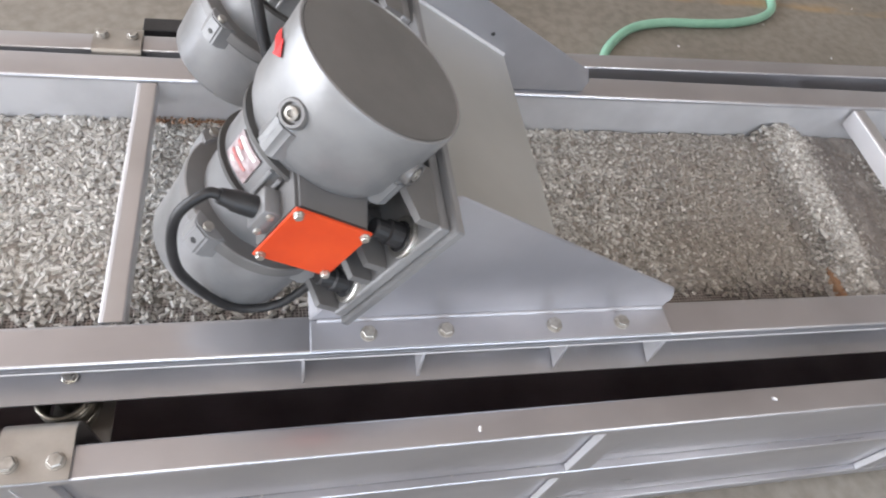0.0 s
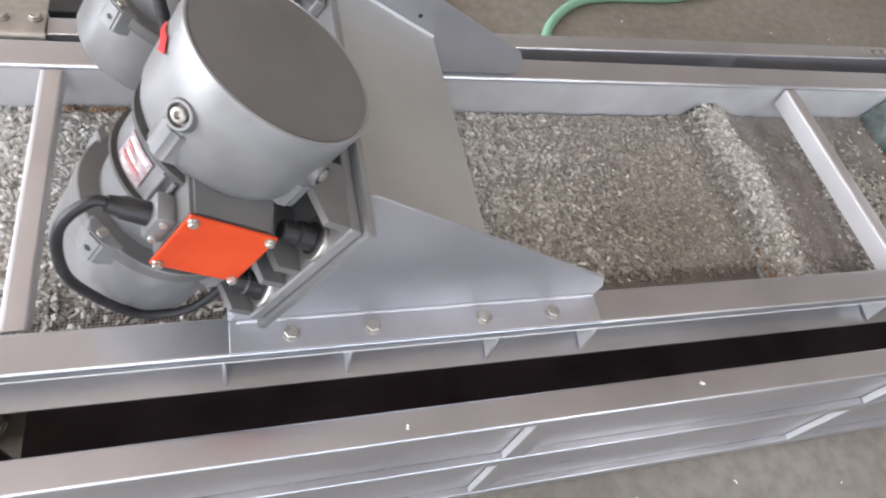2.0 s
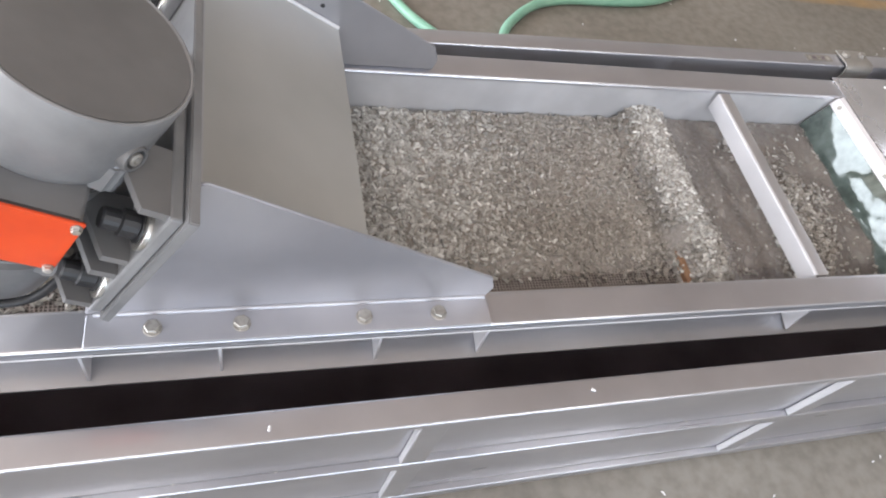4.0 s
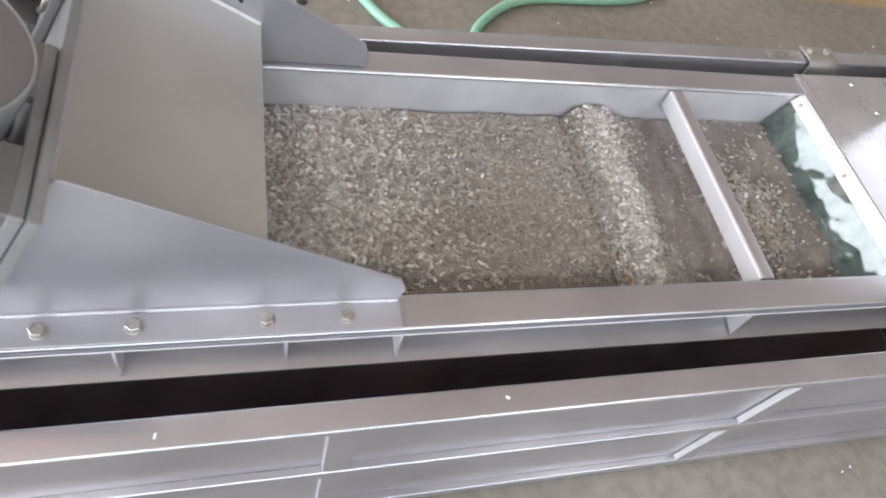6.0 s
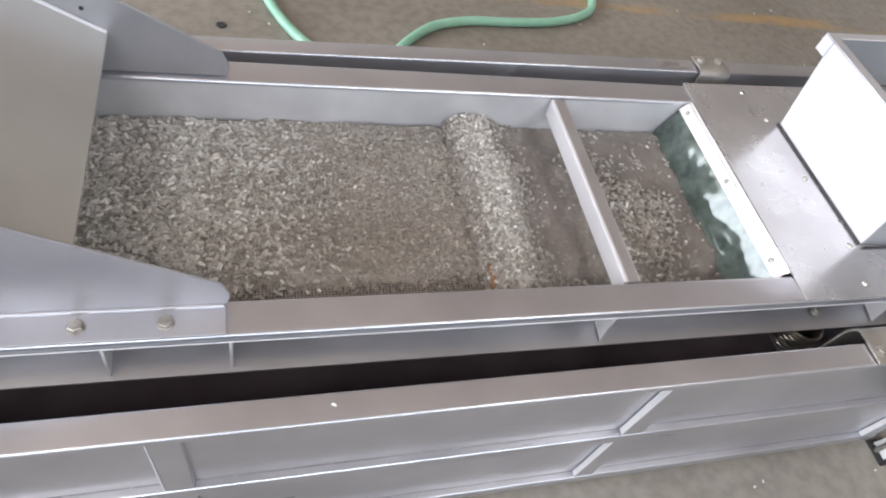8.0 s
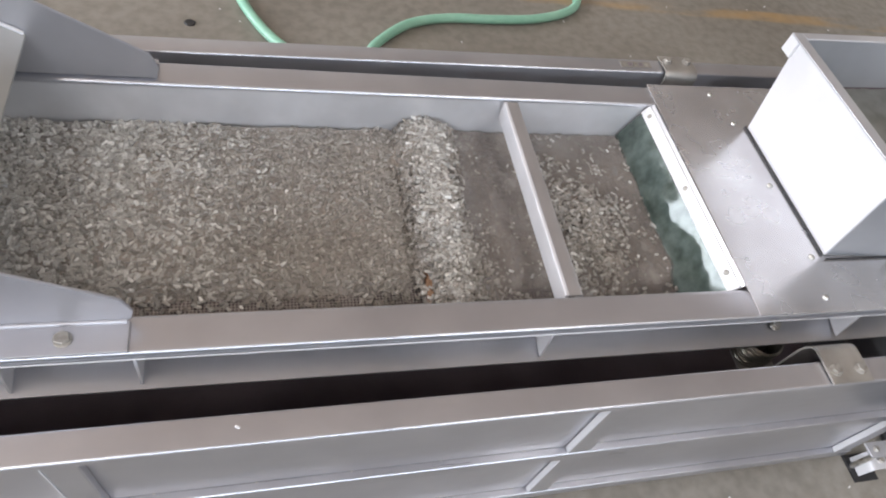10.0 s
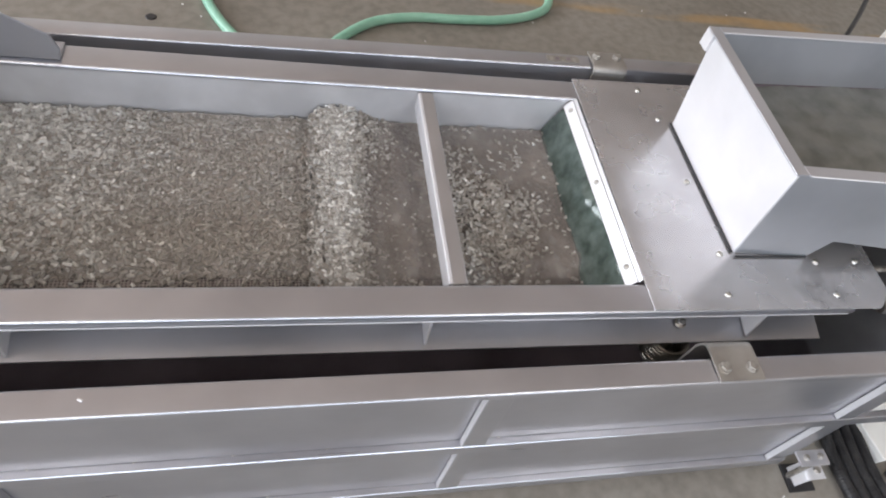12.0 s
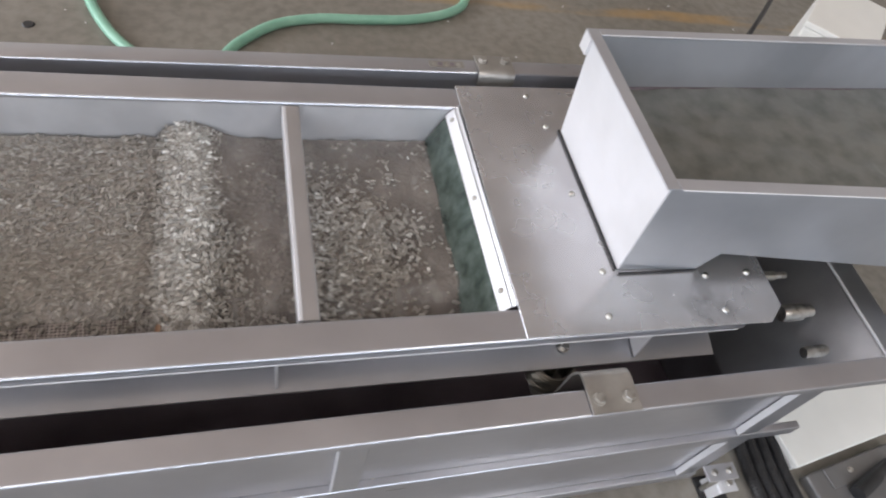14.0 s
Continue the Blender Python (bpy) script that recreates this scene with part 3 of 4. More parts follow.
def hopper():
    """An open trough that widens away from its end wall; its far side leans outwards."""
    t = thing("feed_hopper", "open steel feed hopper, damp and stained inside", "hopper", (0, 0, 0))
    x0, x1, zb, zt = 0.566, 1.75, 0.6155, 0.842
    th = 0.004

    def near(x):
        return 0.066 - 0.050 * (x - x0)

    def rear(x, z):
        return 0.425 + 0.125 * (z - zb) + 0.050 * (x - x0)

    def skewed(bm, y_of):
        for v in bm.verts:
            v.co.y += y_of(v.co)
        return bm

    # same sheet as the side walls, whitened for the light on this end
    bm = prism(bmesh.new(), [(x0 + 0.009, zb), (x0 + 0.013, zb), (x0 + 0.001, zt - 0.004), (x0 - 0.003, zt - 0.004)], "y", 0.0, 1.0)
    for v in bm.verts:
        v.co.y = near(x0) if v.co.y < 0.5 else 0.422 + 0.115 * (v.co.z - zb)
    part("end_wall", bm, SHEET_LIT, t, "smooth steel end wall in a lit colour")
    low = [(x0 + 0.0135, zb), (0.738, zb), (0.765, 0.668), (x1, 0.575), (x1, zt - 0.004), (x0 + 0.0015, zt - 0.004)]
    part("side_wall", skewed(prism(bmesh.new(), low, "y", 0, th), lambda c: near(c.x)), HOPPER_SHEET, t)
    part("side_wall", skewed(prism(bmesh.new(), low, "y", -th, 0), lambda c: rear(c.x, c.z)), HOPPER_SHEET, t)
    part("end_wall", box(bmesh.new(), x1, x1 + th, near(x1), rear(x1, zt), 0.575, zt - 0.004), STEEL, t)
    # wet stained bottom with an uneven edge along the walls
    bm = bmesh.new()
    nx, ny = 90, 30
    grid = []
    for i in range(nx + 1):
        x = x0 + 0.014 + (x1 - x0 - 0.014) * i / nx
        a, b = near(x) + th, rear(x, 0.727) - th
        grid.append([bm.verts.new((x, a + (b - a) * j / ny, 0.727 + 0.007 * noise.noise((x * 9, j * 0.25, 1)) + 0.003 * noise.noise((x * 45, j * 0.8, 6)))) for j in range(ny + 1)])
    for a, b in zip(grid, grid[1:]):
        for j in range(ny):
            bm.faces.new((a[j], b[j], b[j + 1], a[j + 1]))
    part("hopper_floor", bm, HOPPER_IN, t, "stained wet hopper bottom", True)
    part("wet_line", skewed(box(bmesh.new(), x0 + 0.02, x1, -th - 0.0008, -th - 0.0002, 0.722, 0.7295), lambda c: rear(c.x, c.z)), PIT, t, "dark wet line on the hopper wall")
    part("top_flange", box(bmesh.new(), x0 - 0.009, x0 + 0.016, near(x0) - 0.002, rear(x0, zt) + 0.016, zt - 0.0035, zt, 0.001), STEEL, t)
    part("top_flange", skewed(box(bmesh.new(), x0 + 0.0165, x1, -0.003, 0.021, zt - 0.0035, zt, 0.001), lambda c: near(c.x)), STEEL, t)
    part("top_flange", skewed(box(bmesh.new(), x0 + 0.0165, x1, -0.003, 0.016, zt - 0.0035, zt, 0.001), lambda c: rear(c.x, zt)), STEEL, t)
    # pale tubes paint the highlights on the flange edges
    part("edge_highlight", skewed(tube(bmesh.new(), [(x0 + 0.02, -0.0035, zt - 0.001), (1.1, -0.0035, zt - 0.001), (x1, -0.0035, zt - 0.001)], 0.0014, 8), lambda c: near(c.x)), SHEET_LIT, t, "highlight line along the edge of the flange", True)
    part("edge_highlight", skewed(tube(bmesh.new(), [(x0 + 0.02, -0.004, zt - 0.001), (1.1, -0.004, zt - 0.001), (x1, -0.004, zt - 0.001)], 0.0012, 8), lambda c: rear(c.x, zt)), SHEET_LIT, t, "", True)
    # the lip is whitened like the end wall below it
    part("flange_lip", box(bmesh.new(), x0 - 0.0085, x0 - 0.0018, 0.440, rear(x0, zt) + 0.016, zt - 0.040, zt - 0.004), SHEET_LIT, t)
    # black strips drawn for the dark gap under the hopper walls
    bm = box(bmesh.new(), x0 + 0.002, x0 + 0.0075, near(x0) - 0.001, rear(x0, zb) + 0.001, 0.6145, 0.6185, 0.001)
    part("gap_strip", bm, BLACK, t, "thin black strip for the dark gap under the walls")
    part("gap_strip", box(bmesh.new(), x0 + 0.008, 0.738, 0.0535, 0.0575, 0.6145, 0.6185, 0.001), BLACK, t)


hopper()


# ---- bridge that carries the motors ----
C30, S30 = math.cos(radians(30)), math.sin(radians(30))


def bridge():
    t = thing("motor_bridge", "grey blasted steel motor bridge bolted across the trough", "bridge", (0, 0, TOP))
    z = lambda v: v - TOP
    side = [(-1.264, z(0.616)), (-0.690, z(0.616)), (-0.683, z(0.640)), (-0.695, z(0.671)), (-1.090, z(0.899)), (-1.104, z(0.897))]
    for far in (False, True):
        y = lambda v: mir(v, far)
        a, b = sorted((y(-0.012), y(-0.007)))
        bm = prism(bmesh.new(), side, "y", a, b)
        bmesh.ops.bevel(bm, geom=[e for e in bm.edges], offset=0.0015, segments=2, affect="EDGES")
        part("side_plate", bm, BLASTED, t, smooth=True)
        a, b = sorted((y(-0.0615), y(-0.0125)))
        bm = box(bmesh.new(), -1.262, -0.690, a, b, 0.0008, 0.006, 0.0015)
        fl = part("foot_flange", bm, BLASTED, t)
        yw = y(-0.0135)
        part("fold", tube(bmesh.new(), [(-1.252, yw, 0.0065), (-1.0, yw, 0.0065), (-0.694, yw, 0.0065)], 0.0042, 10), BLASTED, t, smooth=True)
        for k, bx in enumerate((-1.178, -1.062, -0.888, -0.773)):
            part("bolt", hex_bolt(pose(bx, y(-0.038), 0.006, 0, 0, 13 * k), 0.019, 0.009), BOLT_DULL, fl)
    part("screw_hole", lathe(bmesh.new(), [(0.0, 0.0042), (0.0006, 0.0040)], 12, pose(-0.916, 2 * MID + 0.0069, z(0.745), 90, 0, 0)), BLACK, t)
    # sloping top sheet between the side plates
    bm = prism(bmesh.new(), [(-1.130, z(0.841)), (-0.884, z(0.699)), (-0.884, z(0.694)), (-1.130, z(0.836))], "y", -0.0065, 2 * MID + 0.0065)
    part("top_sheet", bm, TOP_SHEET, t)
    # pale rods along both joints give them a painted highlight
    for yw in (-0.004, 2 * MID + 0.004):
        part("joint_highlight", tube(bmesh.new(), [(-1.128, yw, z(0.843)), (-1.0, yw, z(0.769)), (-0.885, yw, z(0.7025))], 0.0035, 8), SHEET_LIT, t, smooth=True)
    # thick mounting plate under the motor feet
    def pt(u, v):   # u along the slope upwards, v out of the slope
        return (-1.264 + 0.5 * u - C30 * v, z(0.616) + C30 * u + 0.5 * v)
    bm = prism(bmesh.new(), [pt(0.098, 0.0), pt(0.332, 0.0), pt(0.332, 0.012), pt(0.098, 0.012)], "y", -0.069, 2 * MID + 0.069)
    bmesh.ops.bevel(bm, geom=[e for e in bm.edges], offset=0.0015, segments=2, affect="EDGES")
    part("mounting_plate", bm, PAINT, t, "thick grey-painted mounting plate")
    bm = prism(bmesh.new(), [pt(0.0, -0.006), pt(0.322, -0.006), pt(0.322, -0.001), pt(0.0, -0.001)], "y", -0.0065, 2 * MID + 0.0065)
    part("front_sheet", bm, BLASTED, t)


bridge()


# ---- vibration motors: axis along z, feet towards x, terminal box towards -y ----
def motor(at, side):
    t = thing("vibration_motor", "silver-grey vibration motor with an orange terminal box lid" if side < 0 else "silver-grey vibration motor mounted beside the other one", "vibration motor", at, "motors on the bridge")
    t.matrix_basis = pose(*at, 0, 30, 0)
    body = lathe(bmesh.new(), [(-0.066, 0.078), (-0.064, 0.080), (-0.010, 0.083), (0.004, 0.086), (0.074, 0.086), (0.076, 0.080)], 56)
    part("housing", body, PAINT, t, smooth=True)
    # short cooling ribs beside the terminal box
    for a in (231, 239, 247, 255, 112, 121, 130):
        bm = box(bmesh.new(), 0.083, 0.0945, -0.0022, 0.0022, 0.012, 0.060, 0.001, 1)
        bmesh.ops.transform(bm, matrix=Matrix.Rotation(radians(a), 4, "Z"), verts=bm.verts)
        part("cooling_rib", bm, PAINT, t)
    # near-black rings paint the shade of grooves round the housing
    for z0, z1, r in ((0.064, 0.072, 0.0945), (-0.001, 0.006, 0.0925)):
        part("flange_ring", lathe(bmesh.new(), [(z0, 0.084), (z0 + 0.001, r), (z1 - 0.001, r), (z1, 0.084)], 56), GROOVE_SHADE, t, "flange ring coloured dark as a shaded groove", smooth=True)
    top = lathe(bmesh.new(), [(0.0725, 0.080), (0.0765, 0.0885), (0.086, 0.0945), (0.100, 0.0990), (0.1905, 0.1025), (0.1945, 0.1015), (0.1955, 0.0995), (0.1935, 0.0975), (0.1935, 0.03)], 72)
    cap = part("end_cap", top, PAINT, t, smooth=True)
    # the dim ceiling reflection on the disc is put into its colour
    disc = lathe(bmesh.new(), [(0.1938, 0.0972), (0.1945, 0.0968), (0.1945, 0.02)], 72)
    part("cap_disc", disc, PAINT_DARK, cap, "flat disc of the end cap, darkened for its dim reflection", True)
    low = lathe(bmesh.new(), [(-0.1900, 0.050), (-0.1890, 0.080), (-0.183, 0.0920), (-0.174, 0.0975), (-0.082, 0.0995), (-0.080, 0.094)], 72)
    cap2 = part("end_cap", low, PAINT, t, smooth=True)
    # upward flange face darkened like the disc
    part("cap_flange", lathe(bmesh.new(), [(-0.0795, 0.0970), (-0.0785, 0.1030), (-0.0635, 0.1030), (-0.0620, 0.1015), (-0.0618, 0.0805)], 72), PAINT_DARK, cap2, smooth=True)
    # ears with screws, on the flange of the lower cap
    for a in (225, 135, 315, 45):
        turn = Matrix.Rotation(radians(a), 4, "Z")
        bm = prism(bmesh.new(), [(0.094, -0.026), (0.106, -0.017), (0.1135, -0.010), (0.1135, 0.010), (0.106, 0.017), (0.094, 0.026)], "z", -0.098, -0.0585)
        bmesh.ops.bevel(bm, geom=list(bm.edges), offset=0.0025, segments=2, affect="EDGES")
        bmesh.ops.transform(bm, matrix=turn, verts=bm.verts)
        ear = part("ear", bm, PAINT, cap2, smooth=True)
        part("ear_screw", lathe(bmesh.new(), [(-0.059, 0.0065), (-0.0545, 0.0062), (-0.054, 0.0035)], 12, turn @ pose(0.1035, 0, 0)), BOLT_DULL, ear, smooth=True)
        part("screw_hole", lathe(bmesh.new(), [(0.0, 0.0042), (0.0006, 0.0040)], 12, turn @ pose(0.1134, 0, -0.080, 0, 90, 0)), BLACK, ear)
    # pockets with socket screws, above a rounded boss, on the upper cap
    for a in (221, 131, 311, 41):
        turn = Matrix.Rotation(radians(a), 4, "Z")
        bm = prism(bmesh.new(), [(0.088, -0.023), (0.1005, -0.0155), (0.1065, -0.0080), (0.1065, 0.0080), (0.1005, 0.0155), (0.088, 0.023)], "z", 0.078, 0.126)
        bmesh.ops.bevel(bm, geom=list(bm.edges), offset=0.005, segments=3, affect="EDGES")
        bmesh.ops.transform(bm, matrix=turn, verts=bm.verts)
        part("boss", bm, PAINT, cap, smooth=True)
        m = turn @ pose(0.0975, 0, 0.138, 0, 74, 0)
        # pocket takes the dark copy, shade of the recess
        lug = part("screw_pocket", lathe(bmesh.new(), [(0.0, 0.0165), (0.0075, 0.0155), (0.0100, 0.0140), (0.0100, 0.0112), (0.0040, 0.0105)], 22, m), PAINT_DARK, cap, smooth=True)
        part("socket_screw", lathe(bmesh.new(), [(0.0035, 0.0076), (0.0105, 0.0074), (0.0116, 0.0058), (0.0116, 0.0040), (0.0075, 0.0036)], 16, m), BOLT_DULL, lug, smooth=True)
    # nameplate with plain bars for its small print
    def curved(name, a0, a1, z0, z1, r, mat, parent, label=""):
        bm = bmesh.new()
        n = 8
        rows = [[bm.verts.new((q * math.cos(radians(a0 + (a1 - a0) * k / n)), q * math.sin(radians(a0 + (a1 - a0) * k / n)), h)) for k in range(n + 1)] for q, h in ((r, z0), (r, z1), (r - 0.002, z1), (r - 0.002, z0))]
        for i in range(4):
            for k in range(n):
                bm.faces.new((rows[i][k], rows[i][k + 1], rows[(i + 1) % 4][k + 1], rows[(i + 1) % 4][k]))
        bm.faces.new([r_[0] for r_ in rows]), bm.faces.new([r_[-1] for r_ in rows][::-1])
        return part(name, bm, mat, parent, label, True)
    pl = curved("nameplate", 193, 221, 0.0125, 0.0525, 0.0885, PLATE, t, "faded nameplate with red and white print")
    curved("printed_bar", 196, 218, 0.044, 0.049, 0.0893, WHITE, pl)
    for k in range(4):
        curved("printed_bar", 196 + 3 * (k % 2), 204 + 6 * (k % 3), 0.038 - 0.007 * k, 0.042 - 0.007 * k, 0.0893, WHITE if k % 2 else FADED, pl)
    # red turning arrow on the upper cap
    bm = bmesh.new()
    pts = [(171, -0.006), (183, -0.006), (183, -0.011), (192, 0.0), (183, 0.011), (183, 0.006), (171, 0.006)]
    for r in (0.1032, 0.1042):
        vs = [bm.verts.new((r * math.cos(radians(a)), r * math.sin(radians(a)), 0.158 + h)) for a, h in pts]
        bm.faces.new(vs)
    part("turning_arrow", bm, RED, cap, "red arrow sticker")
    # feet: base, webs and clamping bolts
    part("foot_base", box(bmesh.new(), 0.1135, 0.1285, -0.124, 0.124, -0.094, 0.122, 0.003), PAINT, t)
    # webs in the dark copy paint the shade between the feet
    for h in (-0.088, -0.014, 0.018, 0.116):
        for y0, y1 in ((-0.120, -0.035), (0.035, 0.120)):
            bm = prism(bmesh.new(), [(0.086, y0 if y0 < 0 else y1), (0.114, y0 if y0 < 0 else y1), (0.114, y1 if y0 < 0 else y0), (0.05, y1 if y0 < 0 else y0)], "z", h - 0.005, h + 0.005)
            part("foot_web", bm, PAINT_DARK, t)
    for h in (-0.055, 0.060):
        for y in (-0.098, 0.098):
            m = pose(0.1135, y, h, 0, -90, 0)
            part("washer", lathe(bmesh.new(), [(0.0, 0.026), (0.0045, 0.026), (0.0055, 0.0245), (0.0055, 0.0195)], 24, m), BOLT, t, "bright washer", True)
            bm = lathe(bmesh.new(), [(0.0, 0.019), (0.008, 0.019), (0.0085, 0.0155), (0.026, 0.0155), (0.028, 0.0125), (0.044, 0.0120), (0.046, 0.010)], 16, m)
            part("clamping_bolt", bm, BLACK, t, "black clamping bolt with a washer")
    # terminal box
    s = side
    y = lambda v: v * (-s)
    b = bmesh.new()
    r = bmesh.ops.create_cone(b, cap_ends=True, segments=4, radius1=0.068, radius2=0.062, depth=0.062, matrix=Matrix.Translation((0.004, s * 0.094, 0.035)) @ Matrix.Rotation(radians(-90 * s), 4, "X") @ Matrix.Rotation(radians(45), 4, "Z"))
    bmesh.ops.bevel(b, geom=[e for e in b.edges], offset=0.004, segments=2, affect="EDGES")
    tb = part("terminal_box", b, PAINT_DARK, t, smooth=True)
    y0, y1 = sorted((s * 0.1255, s * 0.1300))
    lid = part("box_lid", box(bmesh.new(), -0.0425, 0.0505, y0, y1, -0.0115, 0.0815, 0.0018), ORANGE, tb, "bright orange enamelled lid")
    for dx in (-0.036, 0.044):
        for dz in (-0.005, 0.075):
            m = pose(dx, s * 0.130, dz, -90 * s, 0, 0)
            part("lid_screw", hex_bolt(m @ pose(0, 0, 0, 0, 0, 20), 0.0085, 0.006), BOLT, lid)
    g0, g1 = sorted((s * 0.082, s * 0.118))
    gl = part("gland_boss", box(bmesh.new(), -0.061, -0.038, g0, g1, 0.010, 0.050, 0.005), PAINT, tb, smooth=True)
    for dz in (0.0165, 0.0435):
        part("gland_screw", lathe(bmesh.new(), [(0.0, 0.0042), (0.003, 0.0040), (0.0035, 0.0025)], 10, pose(-0.051, s * 0.118, dz, -90 * s, 0, 0)), BOLT, gl, smooth=True)
    part("cable_gland", lathe(bmesh.new(), [(0.019, 0.0125), (0.045, 0.012), (0.047, 0.0105), (0.060, 0.0085)], 16, pose(-0.040, s * 0.100, 0.030, 0, -90, 0)), BLACK, gl, smooth=True)
    return t


motor((-1.286, 0.061, 0.860), -1)
motor((-1.286, 0.433, 0.860), 1)


# ---- cables and hoses ----
def line_thing(name, label, category, pts, r, mat, seg=10):
    bm = tube(bmesh.new(), pts, r, seg)
    ob = part(name, bm, mat, None, label, True)
    return tagged(ob, label, category)


line_thing("motor_cable", "black rubber cable looping from the motor terminal box", "cable",
           [(-1.355, -0.039, 0.934), (-1.369, -0.040, 0.940), (-1.400, -0.050, 0.915), (-1.410, -0.060, 0.860), (-1.402, -0.050, 0.790), (-1.362, -0.040, 0.712), (-1.305, -0.030, 0.698), (-1.252, -0.022, 0.750), (-1.235, -0.018, 0.775)], 0.0058, BLACK)
line_thing("motor_cable", "black rubber cable of the farther motor", "cable",
           [(-1.330, 0.525, 0.90), (-1.36, 0.50, 0.97), (-1.345, 0.40, 0.985), (-1.33, 0.33, 0.93), (-1.31, 0.27, 0.84), (-1.27, 0.22, 0.80)], 0.0085, BLACK)
line_thing("garden_hose", "pale green rubber hose lying in curves on the concrete", "hose",
           [(-0.62, 1.98, 0.018), (-0.585, 1.72, 0.018), (-0.53, 1.55, 0.018), (-0.44, 1.40, 0.018), (-0.30, 1.28, 0.018), (-0.17, 1.32, 0.018), (-0.09, 1.44, 0.018), (0.04, 1.56, 0.018), (0.20, 1.615, 0.018), (0.40, 1.63, 0.018), (0.58, 1.655, 0.018), (0.74, 1.72, 0.018), (0.82, 1.82, 0.018), (0.85, 2.05, 0.018), (0.95, 2.6, 0.018)], 0.018, HOSE, 12)
line_thing("arching_cable", "black cable arching from behind the tank to the floor", "cable",
           [(1.12, 0.656, 0.46), (1.20, 0.735, 0.575), (1.325, 0.865, 0.605), (1.42, 0.960, 0.600), (1.53, 1.075, 0.590), (1.80, 1.36, 0.560), (2.25, 1.85, 0.44), (2.75, 2.45, 0.16), (3.05, 2.80, 0.0075), (3.5, 3.1, 0.0075)], 0.0072, BLACK)
for k in range(4):
    x = 1.150 + 0.034 * k
    pts = [(x + 0.016, -0.02, 0.020), (x + 0.004, -0.13, 0.020), (x - 0.002, -0.21, 0.020), (x + 0.004, -0.30, 0.020), (x + 0.030, -0.45, 0.020), (x + 0.090, -0.66, 0.020)]
    ob = part("ribbed_hose", tube(bmesh.new(), pts, 0.0156, 12, 0.0007), BLACK, None, "", False)
    tagged(ob, "black ribbed hose lying beside the tank", "hose", "ribbed hoses on the floor")


def cabinet(x0, x1, y0, y1, z1, label):
    t = thing("white_cabinet", label, "cabinet", (x0, y0, 0))
    w, d = x1 - x0, y1 - y0
    part("housing", box(bmesh.new(), 0, w, 0, d, 0.0, z1 - 0.02, 0.006, 2), WHITE_PAINT, t)
    part("lid", box(bmesh.new(), -0.004, w + 0.004, -0.004, d + 0.004, z1 - 0.019, z1, 0.004, 2), WHITE_PAINT, t)
    return t


low = cabinet(1.275, 1.75, -0.200, 0.55, 0.055, "low white-painted machine base beside the tank")
low.rotation_euler = (0, 0, radians(9))
side_box = cabinet(1.580, 1.795, 0.945, 1.295, 0.60, "white-painted machine cabinet standing on the floor")
side_box.rotation_euler = (0, 0, radians(-45))


def pump():
    t = thing("floor_pump", "dark grey pump block with a lying pipe on the floor", "pump", (1.47, -0.312, 0))
    t.rotation_euler = (0, 0, radians(9))
    part("block", box(bmesh.new(), -0.155, 0.18, -0.16, 0.115, 0.0, 0.036, 0.006), PAINT_DARK, t)
    part("cover", box(bmesh.new(), -0.10, 0.18, 0.060, 0.112, 0.0365, 0.042, 0.002), PAINT_DARK, t, "grey cover strip")
    part("bolt", hex_bolt(pose(-0.02, 0.088, 0.042), 0.012, 0.006), BOLT, t)
    part("pipe", lathe(bmesh.new(), [(0.0, 0.012), (0.001, 0.019), (0.090, 0.020), (0.110, 0.015), (0.160, 0.014)], 20, pose(-0.060, 0.030, 0.056, 0, 90, 14)), BLACK, t, "dark rubber pipe", smooth=True)


pump()
bm = lathe(bmesh.new(), [(0, 0.02), (0.003, 0.016)], 9, pose(-0.732, 1.504, 0.0005))
tagged(part("floor_plug", bm, BLACK), "small dark plug in the concrete floor", "plug")


# ---- granules and water on the screen ----
def near_edge(y, edge, width):
    """0 over the bed, 1 on the bare strip of screen along the near beam."""
    return min(1.0, max(0.0, (edge - y) / width))


def bed_height(x, y):
    """The top of the granule layer over the deck: a ridge across it, a boil at the inlet."""
    d = (x + 0.170) / (0.050 if x < -0.170 else 0.056)
    ridge = 0.043 * math.exp(-abs(d) ** (6.0 if x < -0.170 else 2.0)) * (0.9 + 0.2 * noise.noise((x * 9, y * 9, 7)))
    dip = 0.006 * math.exp(-((x + 0.236) / 0.013) ** 2)
    boil = 0.018 * math.exp(-((x - 0.13) / 0.08) ** 2 - ((y - 0.19) / 0.13) ** 2)
    edge = 0.120 + 0.014 * noise.noise((x * 7, 2, 9))
    thick = 0.016 * (1.0 - near_edge(y, edge, 0.034)) if x > -0.85 else 0.016 - 0.016 * min(1.0, max(0.0, (0.185 - y) / 0.125))
    return 0.4975 + thick + ridge - dip + boil + 0.25 * thick * noise.noise((x * 14, y * 14, 0))


def mass_depth(x, y):
    return 0.0026 if x > -0.85 else 0.0022 + 0.004 * min(1.0, max(0.0, (0.16 - y) / 0.1))


